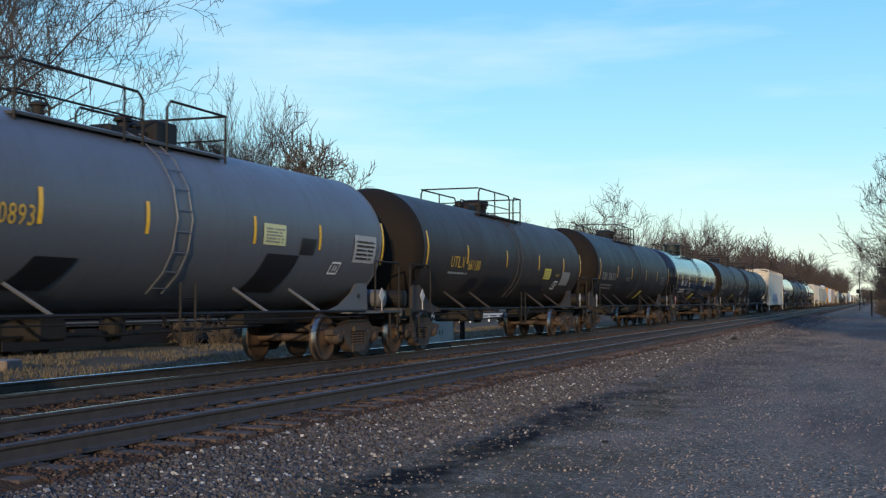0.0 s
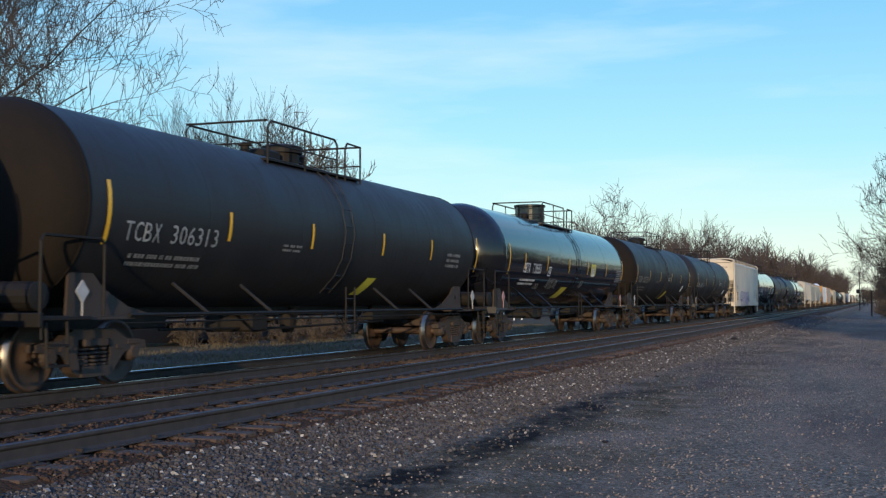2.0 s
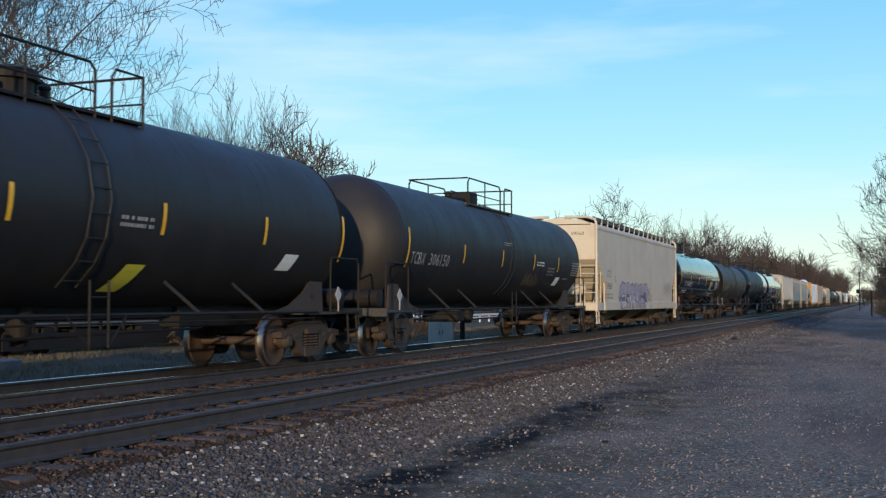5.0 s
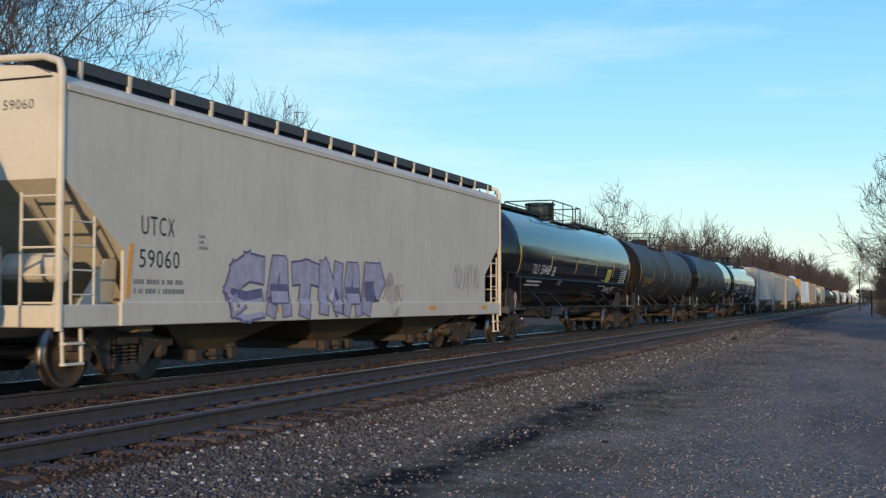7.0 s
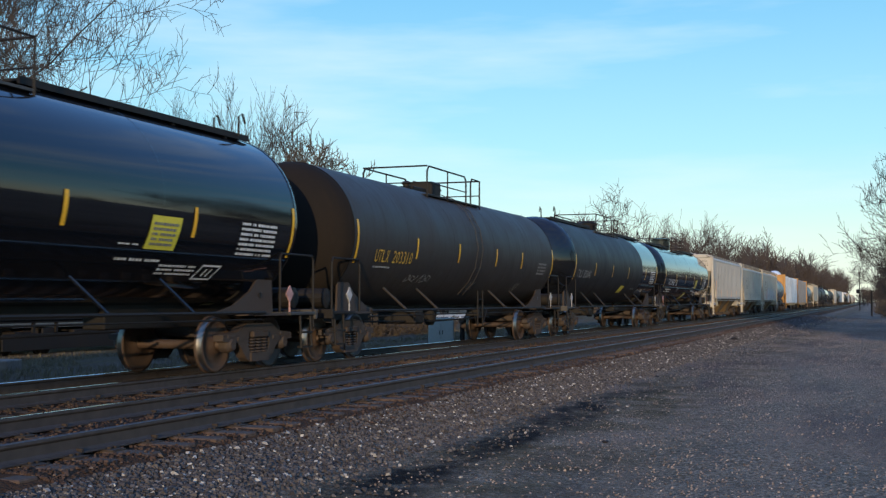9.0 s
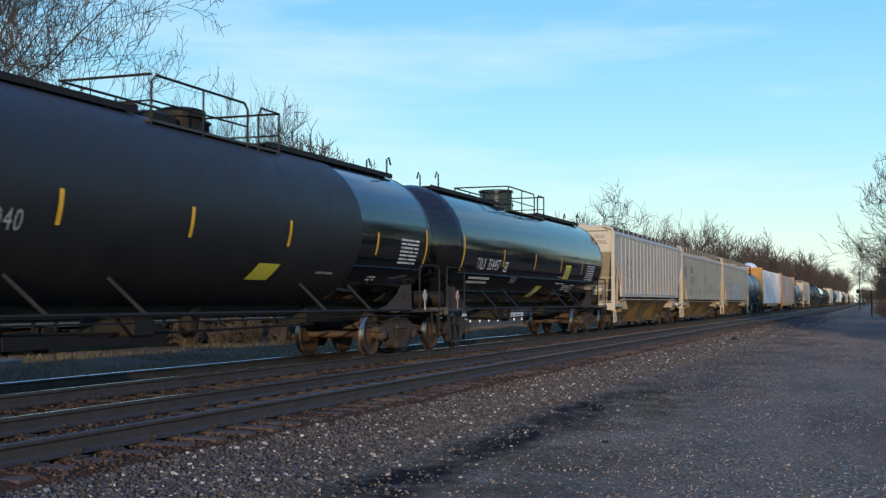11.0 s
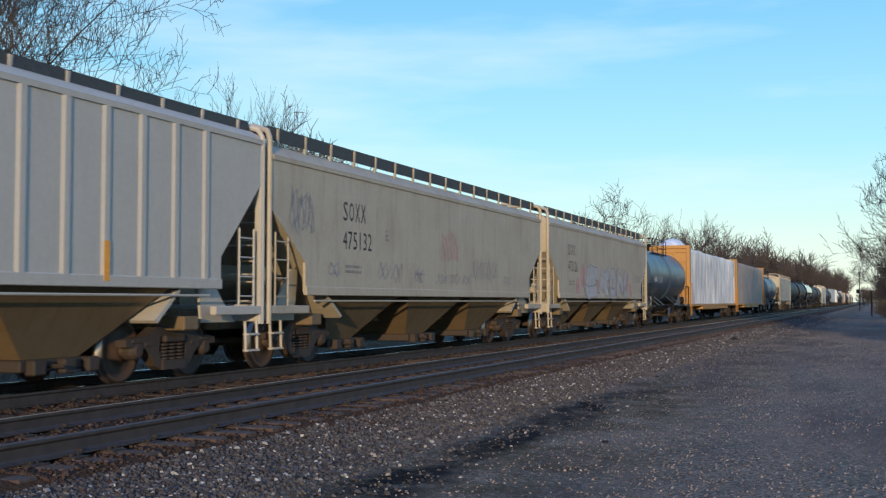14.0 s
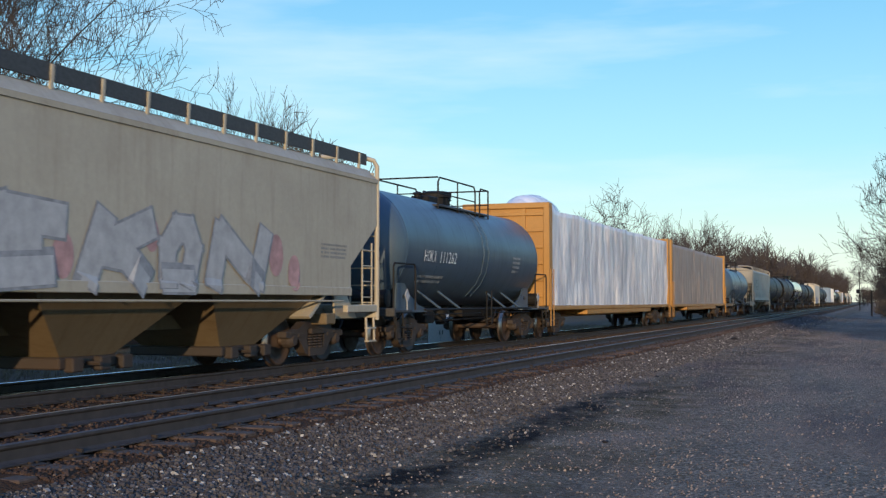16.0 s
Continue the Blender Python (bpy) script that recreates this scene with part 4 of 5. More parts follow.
# ---- flat cars with wrapped lumber ----
def centerbeam_car(label, y0, length, wrap, bulge=False):
    car = tagged(new("centerbeam_flatcar"), label, "flat car", "train of freight cars")
    car.location = (TRAIN_X, y0, 0)
    L, X, z0, z1 = length / 2, 1.45, 1.05, 4.25
    bm = bmesh.new()
    box(bm, -X, X, -L, L, 0.90, 1.04, 0.015)
    box(bm, -0.35, 0.35, -L, L, 0.62, 0.92, 0.02)
    box(bm, -X + 0.02, X - 0.02, -L * 0.55, L * 0.55, 0.72, 0.90, 0.02)
    part("deck", bm, YELLOW_CAR, car)
    for s in (-1, 1):
        bm = bmesh.new()
        box(bm, -X, X, *sorted((s * L, s * (L - 0.10))), 1.04, z1 + 0.02, 0.012)
        part("bulkhead", bm, YELLOW_CAR, car)
        for side in (-1, 1):
            bm = bmesh.new()
            box(bm, *sorted((side * (X + 0.003), side * (X - 0.20))), *sorted((s * (L + 0.10), s * (L - 0.30))), 1.04, z1 + 0.05, 0.02)
            part("corner_post", bm, YELLOW_CAR, car)
        for i in range(6):
            z = 1.3 + i * 0.52
            bm = bmesh.new()
            box(bm, -X + 0.2, X - 0.2, *sorted((s * L, s * (L + 0.08))), z, z + 0.09, 0.01)
            part("rib", bm, YELLOW_CAR, car)
        bm = bmesh.new()
        box(bm, -X, X, *sorted((s * (L + 0.103), s * (L - 0.12))), z1 - 0.12, z1 + 0.06, 0.02)
        part("top_beam", bm, YELLOW_CAR, car)
        for x in (-0.6, 0.6):
            bm = bmesh.new()
            box(bm, x - 0.06, x + 0.06, *sorted((s * L, s * (L + 0.06))), 1.04, z1 - 0.12)
            part("upright", bm, YELLOW_CAR, car)
        add_coupler(car, s * (L + 0.08))
        for side in (-1, 1):
            ladder("ladder", car, side * (X + 0.03), s * (L - 0.15), 0.4, 2.2, YELLOW_CAR, 0.36, 5)
    # wrapped stacks: sheets that hang in folds
    r = random.Random(int(y0))
    for side in (-1, 1):
        bm = bmesh.new()
        ny, nz = 200, 18
        cols = []
        for i in range(ny + 1):
            y = -L + 0.32 + (2 * L - 0.64) * i / ny
            col = []
            for k in range(nz + 1):
                u = k / nz
                fold = 0.07 * noise.noise((y * 1.7, u * 1.2, side + y0)) + 0.05 * noise.noise((y * 4.2 + u, u * 1.6, side)) + 0.025 * noise.noise((y * 9, u * 5, side))
                sag = 0.05 * noise.noise((y * 0.8, 3, y0))
                col.append(bm.verts.new((side * (X - 0.10 + fold), y, z0 - 0.08 * (k == 0) * abs(noise.noise((y * 2, 0, 1))) + (z1 - 0.12 - z0 + sag) * u)))
            col.append(bm.verts.new((side * 0.75, y, z1 - 0.05 + 0.05 * noise.noise((y * 2, 1, 0)))))
            col.append(bm.verts.new((side * 0.02, y, z1 - 0.02)))
            cols.append(col)
        for a, b in zip(cols, cols[1:]):
            for k in range(len(a) - 1):
                bm.faces.new((a[k], a[k + 1], b[k + 1], b[k]))
        part("lumber_wrap", bm, wrap, car, smooth=True)
    bm = bmesh.new()
    box(bm, -X + 0.18, X - 0.18, -L + 0.4, L - 0.4, 1.04, z1 - 0.25)
    part("lumber_stack", bm, WRAP_TAN, car)
    if bulge:
        bm = bmesh.new()
        lathe(bm, [(-2.3, 0.05), (-2.0, 0.35), (-1.2, 0.72), (0, 0.85), (1.0, 0.78), (1.7, 0.45), (2.0, 0.05)], 20, (0, -L + 3.0, z1 - 0.24), "y")
        part("loose_wrap", bm, wrap, car, smooth=True)
    add_trucks(car, L - 2.0)
    return car


def box_car(label, y0, length, mat):
    car = tagged(new("boxcar"), label, "boxcar", "train of freight cars")
    car.location = (TRAIN_X, y0, 0)
    L, X = length / 2, 1.5
    bm = bmesh.new()
    box(bm, -X, X, -L, L, 1.0, 4.3, 0.03)
    part("body", bm, mat, car)
    bm = bmesh.new()
    prism(bm, [(-X - 0.03, 4.29), (X + 0.03, 4.29), (0, 4.5)], -L - 0.03, L + 0.03, "y")
    part("roof", bm, GALV, car)
    for side in (-1, 1):
        for i in range(14):
            y = -L + 0.3 + (2 * L - 0.6) * i / 13
            bm = bmesh.new()
            box(bm, *sorted((side * X, side * (X + 0.06))), y - 0.05, y + 0.05, 1.0, 4.25)
            part("rib", bm, mat, car)
        bm = bmesh.new()
        box(bm, *sorted((side * (X + 0.05), side * (X + 0.12))), -1.6, 1.6, 1.05, 4.1, 0.02)
        part("sliding_door", bm, mat, car)
    bm = bmesh.new()
    box(bm, -0.4, 0.4, -L, L, 0.65, 1.02)
    part("centre_sill", bm, CAR_IRON, car)
    for s in (-1, 1):
        add_coupler(car, s * L)
    add_trucks(car, L - 2.0)
    return car


# ---- the train, front to back ----
TRAIN = []


def add(car):
    TRAIN.append(car)
    return car


add(tank_car("weathered grey tank car with black patches and yellow reflective tapes", 14.6, 15.2, TANK_GREY, R=1.37, zc=2.40, dome="box", dome_y=1.3, fence=(-2.85, -0.1, 0.53, 2.25), mark_shift=0.19, tape_at=(7.1, 9.0, 11.46, 13.72, 16.76, 19.18, 22.12),
             letters=[("0893", 0.26, 10.72, 2.10, YELLOW_INK, 0.68)],
             cards=[(0.79, 0.36, 17.05, 2.14, 0.0, PALE_CARD), (0.85, 0.56, 11.25, 1.32, 0.30, BLACK_PATCH), (1.15, 0.80, 17.0, 1.34, 0.28, BLACK_PATCH), (0.55, 0.30, 18.42, 2.02, 0.05, BLACK_PATCH), (1.05, 0.55, 20.7, 1.95, 0.0, DIM_INK), (0.40, 0.26, 19.8, 1.70, 0.06, "frame")]))
add(tank_car("dirty brown-black tank car with yellow lettering and tapes", 32.15, 15.0, BROWN_BLACK, R=1.38, zc=2.42, mark_shift=0.18, head_mat=HEAD_DIRT, dome="low", dirty_head=True, tape_at=(24.74, 27.55, 30.9, 34.23, 37.22, 39.56),
             letters=[("UTLX", 0.28, 26.37, 2.02, YELLOW_INK, 1.05), ("661180", 0.27, 27.65, 1.98, YELLOW_INK, 0.98), ("ASPHALT", 0.10, 36.35, 1.98, YELLOW_INK, 0.5)],
             cards=[(0.77, 0.34, 34.95, 1.88, 0.0, YELLOW_CARD), (0.46, 0.30, 36.36, 1.58, 0.08, "frame"), (1.05, 0.46, 37.15, 1.72, 0.0, GREY_INK), (2.3, 0.75, 29.1, 1.28, 0.25, BLACK_PATCH), (2.4, 0.62, 33.3, 1.24, -0.3, BLACK_PATCH), (0.8, 0.45, 27.9, 1.42, 0.1, BLACK_PATCH)], patches=[(1.4, 0.10, 26.3, 1.86, 1, DIM_INK)]))
add(tank_car("matt black tank car with white lettering and yellow tapes", 50.13, 15.5, DULL_BLACK, R=1.43, zc=2.50, mark_shift=0.33, head_mat=HEAD_DIRT, dome="low", dirty_head=True, tape_at=(42.46, 45.59, 48.49, 51.74, 54.54, 57.8),
             letters=[("TCBX 306313", 0.28, 42.86, 2.02, DIM_INK, 2.45)], patches=[(1.9, 0.26, 43.1, 1.68, 2, GREY_INK), (0.7, 0.16, 47.4, 2.05, 2, GREY_INK), (0.9, 0.4, 55.6, 2.0, 3, GREY_INK)],
             cards=[(0.45, 0.5, 51.3, 1.32, 0.18, YELLOW_CARD)]))
add(tank_car("black tank car with satin sky sheen and silver dome", 68.5, 15.7, SATIN_BLACK, R=1.44, zc=2.50, mark_shift=0.28, dome="tall", tape_at=(60.75, 62.3, 64.79, 67.55, 70.25, 73.27, 76.26), ladder_at=0.65,
             letters=[("CBTX", 0.30, 62.2, 2.03, WHITE_INK, 0.72), ("738351", 0.30, 63.2, 2.03, WHITE_INK, 0.98)], patches=[(1.6, 0.26, 62.2, 1.68, 2, WHITE_INK), (1.1, 0.50, 75.1, 1.95, 7, DIM_INK), (0.5, 0.1, 69.6, 1.02, 1, WHITE_INK)],
             swirls=[(65.3, 1.55, 1.3, 0.5, 3, GREY_INK, 4), (63.95, 1.52, 0.7, 0.35, 1, GREY_INK, 7), (69.6, 1.6, 0.4, 0.4, 1, GREY_INK, 2)],
             cards=[(0.78, 0.52, 67.2, 1.30, 0.18, YELLOW_CARD), (0.74, 0.40, 70.72, 2.12, 0.0, YELLOW_CARD), (0.5, 0.30, 70.84, 2.08, 0.0, WHITE_INK), (0.28, 0.30, 64.97, 1.98, 0.03, "frame")]))
add(tank_car("matt black tank car with grey lettering and yellow tapes", 87.1, 15.2, DULL_BLACK, R=1.46, zc=2.54, mark_shift=0.18, head_mat=HEAD_DIRT, dome="low", dirty_head=True, tape_at=(79.6, 82.63, 85.44, 88.62, 91.6, 94.6),
             letters=[("TCBX 305751", 0.28, 79.95, 2.02, DIM_INK, 2.5)], patches=[(1.9, 0.26, 80.2, 1.68, 2, GREY_INK), (0.8, 0.14, 84.4, 2.05, 2, GREY_INK), (0.8, 0.2, 87.6, 2.2, 2, DIM_INK)], cards=[(0.50, 0.32, 92.3, 1.72, 0.15, WHITE_INK), (0.45, 0.55, 87.9, 1.32, 0.18, YELLOW_CARD)]))
add(tank_car("black tank car with grey lettering and dusty ends", 105.85, 15.9, DULL_BLACK, R=1.45, zc=2.54, mark_shift=0.2, head_mat=DULL_BLACK, dome="box", tape_at=(98.0, 101.7, 104.9, 108.08, 110.89, 113.72),
             letters=[("TCBX 306150", 0.28, 98.2, 2.02, DIM_INK, 2.5)], patches=[(0.85, 0.16, 108.34, 2.26, 2, WHITE_INK), (0.95, 0.48, 112.66, 2.05, 6, DIM_INK), (0.7, 0.12, 105.05, 2.72, 2, DIM_INK), (0.8, 0.3, 109.69, 2.0, 3, GREY_INK), (0.7, 0.10, 111.8, 1.9, 1, GREY_INK)],
             cards=[(0.50, 0.30, 110.8, 1.70, 0.12, WHITE_INK)], swirls=[(107.4, 1.6, 1.5, 0.5, 4, RUST_BAY, 5)]))
add(hopper_car("cream covered hopper car with lilac spray lettering along its side", 125.33, 18.0, CREAM, z_roof=4.05, z_walk=4.29, fascia=0.14,
               letters=[("UTCX", 0.27, 117.97, 2.10, BLACK_INK, 0.85), ("59060", 0.26, 117.92, 1.64, BLACK_INK, 1.03)], stencils=[(1.24, 0.26, 117.8, 1.28, 2, GREY_INK), (0.24, 0.26, 119.43, 1.95, 3, GREY_INK)],
               graffiti=[throw_up("CATNAP", (120.2, 121.45, 122.3, 123.4, 124.4, 125.25, 126.3), 0.87, 1.06, GRAF_LILAC, GRAF_DARK, 3, GRAF_TAN, [(126.75, 1.45, 0.34), (126.95, 1.15, 0.32)], (1.165, 0.046)), tags(130.7, 1.3, 2.0, 0.9, 3, GRAF_GREY, 8), tags(126.4, 1.1, 1.2, 0.5, 2, GRAF_RED, 4)], end_letters=[("UTCX 59060", 0.13, 0.05, 3.62, BLACK_INK)]))
add(tank_car("glossy black tank car with walkway and white lettering", 144.4, 16.0, GLOSS_BLACK, walkway=True, dome="tall", tape_at=(136.5, 139.95, 143.2, 146.25, 149.24, 152.33),
             letters=[("TILX 354468", 0.30, 137.95, 2.02, WHITE_INK, 2.0)], patches=[(1.7, 0.26, 137.8, 1.66, 2, WHITE_INK), (0.55, 0.05, 147.5, 1.96, 1, WHITE_INK), (1.08, 0.08, 147.57, 1.75, 1, WHITE_INK), (1.0, 0.22, 148.7, 1.58, 3, WHITE_INK), (0.55, 0.2, 141.4, 1.72, 3, DIM_INK), (1.15, 0.58, 150.6, 1.93, 7, WHITE_INK)],
             cards=[(0.75, 0.50, 148.1, 1.92, 0.04, YELLOW_CARD), (0.55, 0.30, 149.74, 1.52, 0.12, "frame"), (0.28, 0.28, 140.25, 2.0, 0.03, "frame"), (0.3, 0.14, 151.3, 1.12, 0.0, PALE_CARD)]))
add(tank_car("dull brown-black tank car with yellow lettering and tapes", 162.5, 15.0, BROWN_BLACK, R=1.45, zc=2.53, mark_shift=0.08, head_mat=HEAD_DIRT, dome="box", dirty_head=True, tape_at=(155.1, 158.32, 161.12, 164.13, 166.55, 169.9),
             letters=[("UTLX 203310", 0.27, 156.06, 2.00, YELLOW_INK, 2.05)], patches=[(0.9, 0.08, 156.1, 1.88, 1, DIM_INK), (0.9, 0.4, 168.3, 2.0, 4, GREY_INK)], swirls=[(158.2, 1.6, 1.6, 0.25, 2, GREY_INK, 3), (162.6, 1.45, 0.6, 0.35, 1, GREY_INK, 6), (166.6, 1.45, 0.5, 0.4, 1, GREY_INK, 9)]))
add(tank_car("black tank car with matt shell and glossy end", 180.83, 15.96, DULL_BLACK, head_mat=GLOSS_BLACK, end_mat=GLOSS_BLACK, walkway=True, truck_in=0.78, dome="low", tape_at=(172.95, 176.0, 179.0, 182.1, 185.9, 188.65),
             letters=[("TILX 303040", 0.28, 173.4, 2.02, DIM_INK, 2.0)], cards=[(0.75, 0.35, 181.2, 1.55, 0.15, YELLOW_CARD)], patches=[(1.0, 0.58, 187.15, 2.0, 7, WHITE_INK), (0.7, 0.1, 183.6, 1.7, 1, DIM_INK), (0.4, 0.14, 186.0, 1.62, 2, WHITE_INK)]))
add(tank_car("glossy black tank car with yellow placards and roof walkway", 199.0, 15.7, GLOSS_BLACK, walkway=True, dome="tall", tape_at=(191.25, 194.6, 197.76, 200.85, 203.7, 206.74),
             letters=[("TILX 354457", 0.30, 192.4, 2.02, WHITE_INK, 1.98)], patches=[(1.7, 0.26, 192.2, 1.66, 2, WHITE_INK), (0.55, 0.05, 200.8, 1.96, 1, WHITE_INK), (1.08, 0.08, 200.9, 1.75, 1, WHITE_INK), (0.9, 0.22, 202.0, 1.58, 3, WHITE_INK), (0.55, 0.2, 195.8, 1.72, 3, DIM_INK), (1.15, 0.56, 204.45, 1.94, 7, WHITE_INK)],
             cards=[(0.72, 0.48, 201.4, 1.92, 0.04, YELLOW_CARD), (0.52, 0.30, 202.85, 1.52, 0.12, "frame"), (0.28, 0.28, 194.75, 2.0, 0.03, "frame"), (0.64, 0.52, 198.7, 1.32, 0.18, YELLOW_CARD), (0.3, 0.28, 198.95, 1.40, 0.12, WHITE_INK)]))
add(hopper_car("ribbed off-white covered hopper car with dusty bays", 217.3, 16.9, STONE_WHITE, fascia=0.17, rib_from=210.24, z_side=1.42, z_roof=3.98, z_walk=4.12, z_cut=3.12, ribs=18,
               letters=[("CR", 0.30, 211.18, 2.62, BLACK_INK, 0.42), ("DX", 0.30, 211.98, 2.62, BLACK_INK, 0.40), ("120", 0.30, 211.12, 2.16, BLACK_INK, 0.46), ("02", 0.30, 211.98, 2.16, BLACK_INK, 0.38)],
               stencils=[(0.5, 0.22, 211.15, 1.72, 2, GREY_INK), (0.45, 0.22, 211.98, 1.72, 2, GREY_INK), (0.3, 0.3, 213.9, 2.2, 3, GREY_INK), (0.5, 0.4, 217.3, 1.75, 4, GREY_INK)], end_letters=[("CRDX", 0.14, 0.74, 3.66, BLACK_INK), ("12002", 0.14, 0.70, 3.44, BLACK_INK)]))
add(hopper_car("pale covered hopper car with small spray tags", 234.5, 16.8, BEIGE, z_side=1.34, z_roof=3.84, band_z=3.57, z_walk=4.15, fascia=0.21,
               letters=[("SOXX", 0.37, 228.9, 2.72, BLACK_INK, 1.1), ("475132", 0.35, 228.9, 2.18, BLACK_INK, 1.39)], stencils=[(0.8, 0.2, 229.0, 1.72, 2, GREY_INK), (0.22, 0.28, 230.95, 2.42, 3, GREY_INK), (0.6, 0.1, 232.6, 1.75, 1, GREY_INK)],
               tape=None, graffiti=[tags(228.3, 1.60, 0.6, 0.35, 1, GRAF_GREY, 1), tags(230.6, 1.52, 1.4, 0.5, 2, GRAF_GREY, 2), tags(234.3, 2.0, 1.2, 0.9, 3, GRAF_RED, 3), tags(232.6, 1.52, 0.6, 0.4, 1, GRAF_GREY, 6), tags(234.0, 1.55, 2.6, 0.3, 3, GRAF_GREY, 5), tags(236.5, 1.6, 2.2, 0.75, 4, GRAF_GREY, 9), tags(239.1, 1.6, 0.9, 0.3, 1, GRAF_GREY, 12), tags(226.8, 2.3, 0.9, 0.9, 3, GRAF_GREY, 15)],
               end_letters=[("SOXX", 0.16, 0.1, 3.25, BLACK_INK), ("475132", 0.16, 0.1, 2.98, BLACK_INK)]))
add(hopper_car("cream covered hopper car with large silver spray lettering", 252.1, 16.5, BEIGE, z_side=1.34, z_roof=3.84, band_z=3.57, z_walk=4.15, fascia=0.21,
               letters=[("SOXX", 0.37, 246.3, 2.72, BLACK_INK, 1.05), ("475126", 0.35, 246.3, 2.18, BLACK_INK, 1.35)], stencils=[(0.8, 0.2, 246.4, 1.72, 2, GREY_INK), (1.1, 0.3, 257.8, 1.98, 4, GREY_INK)],
               tape=None, graffiti=[throw_up("EKON", (248.4, 250.75, 252.6, 253.75, 256.0), 1.30, 1.14, GRAF_WHITE, GRAF_GREY, 11, GRAF_RED, [(248.35, 2.05, 0.42), (247.6, 1.62, 0.36), (250.6, 1.75, 0.3), (252.5, 2.1, 0.24), (256.1, 1.95, 0.36), (256.75, 1.66, 0.32)], (1.445, 0.031))], end_letters=[("SOXX", 0.16, 0.1, 3.25, BLACK_INK), ("475126", 0.16, 0.1, 2.98, BLACK_INK)]))
add(tank_car("short blue-grey tank car with white lettering", 267.7, 10.5, TANK_BLUE, R=1.36, zc=2.42, dome="low", tape=None,
             letters=[("HOKX 111262", 0.27, 263.5, 2.10, WHITE_INK, 2.2)], patches=[(1.7, 0.26, 263.4, 1.62, 2, DIM_INK), (0.7, 0.5, 270.4, 2.0, 4, DIM_INK)], head_mat=TANK_BLUE))
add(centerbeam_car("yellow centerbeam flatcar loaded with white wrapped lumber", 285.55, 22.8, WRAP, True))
add(centerbeam_car("yellow centerbeam flatcar loaded with brown wrapped lumber", 309.0, 22.4, WRAP_TAN))
(A, B, C, D, E, F, G, H, I, J, K, L_, M, N, O, P, Q) = TRAIN
BOX_A = add(box_car("faded blue boxcar far down the train", 520.0, 16.5, BOX_BLUE))
BOX_B = add(box_car("white boxcar far down the train", 541.0, 16.5, BOX_WHITE))


def follow(src, y, label=""):
    c = copy_thing(src, pose(TRAIN_X, y, 0))
    if label:
        tagged(c, label)
    TRAIN.append(c)


y = 331.0
for src, half in ((O, 8.2), (M, 9.2), (C, 9.2), (I, 9.2), (K, 9.2), (C, 9), (E, 9.2), (G, 10.4), (F, 9.2), (E, 9)):
    follow(src, y + 0.0)
    y += 2 * half
for k, src in enumerate((K, C, E, M, P, I, C, H, G, E, C, L_, D, J)):
    follow(src, 562.0 + 19.6 * k)


# ---- ties, plates and ballast ----
def tie_mesh():
    bm = bmesh.new()
    box(bm, -1.30, 1.30, -0.115, 0.115, -0.18, 0.0, 0.012)
    me = bpy.data.meshes.new("tie")
    bm.to_mesh(me)
    bm.free()
    me.materials.append(TIE_WOOD)
    return me


TIE = tie_mesh()
TIE_STEP = 0.56


def lay_ties(track, cx, y0, count):
    plates = bmesh.new()
    for i in range(count):
        y = y0 + i * TIE_STEP + rng.uniform(-0.03, 0.03)
        t = new("tie", TIE)
        t.parent = track
        t.location, t.rotation_euler = (cx + rng.uniform(-0.06, 0.06), y, -0.202), (0, rng.uniform(-0.008, 0.008), rng.uniform(-0.02, 0.02))
        for s in (-1, 1):
            x = cx + s * GAUGE / 2
            box(plates, x - 0.18, x + 0.18, y - 0.095, y + 0.095, -0.204, -0.186)
            for q in (-0.095, 0.095):
                box(plates, x + q - 0.016, x + q + 0.016, y - 0.05, y - 0.02, -0.19, -0.165)
                box(plates, x + q - 0.016, x + q + 0.016, y + 0.03, y + 0.06, -0.19, -0.165)
            if rng.random() < 0.4:
                box(plates, x + 0.02, x + 0.08, y + 0.12, y + 0.15, -0.185, -0.14)
    p = part("tie_plates", plates, PLATE_RUST, track)
    tagged(p, kind="stuff")


def scatter(name, label, mat, n, area, size, sink=0.35, seed=1, density=None):
    """Loose broken stones lying on the ground, joined."""
    r = random.Random(seed)
    (x0, x1), (y0, y1) = area
    verts, faces = [], []
    while n > 0:
        n -= 1
        x = r.uniform(x0, x1)
        y = y0 + (y1 - y0) * r.random() ** 1.9
        if density and r.random() > density(x, y):
            continue
        s = r.uniform(*size) * (1 + 0.4 * (r.random() < 0.08)) * (1 + max(0, y - 25) / 70)
        z = ground_height(x) + 0.035 * max(0, 1 - abs(y - 25) / 90) * noise.noise((x * 0.9, y * 0.5, 0)) + s * (0.5 - sink)
        k = len(verts)
        a = r.uniform(0, 6.28)
        for i in range(4):
            w = a + i * 1.571 + r.uniform(-0.4, 0.4)
            verts.append((x + math.cos(w) * s * r.uniform(0.6, 1), y + math.sin(w) * s * r.uniform(0.6, 1), z + s * r.uniform(-0.35, 0.1)))
        for i in range(3):
            w = a + 0.6 + i * 2.09 + r.uniform(-0.4, 0.4)
            verts.append((x + math.cos(w) * s * 0.55, y + math.sin(w) * s * 0.55, z + s * r.uniform(0.35, 0.75)))
        faces += [(k + 4, k + 5, k + 6), (k, k + 1, k + 4), (k + 1, k + 5, k + 4), (k + 1, k + 2, k + 5), (k + 2, k + 6, k + 5), (k + 2, k + 3, k + 6), (k + 3, k + 4, k + 6), (k + 3, k, k + 4)]
    me = bpy.data.meshes.new(name)
    me.from_pydata(verts, [], faces)
    me.materials.append(mat)
    return tagged(new(name, me), label, "gravel", kind="stuff")


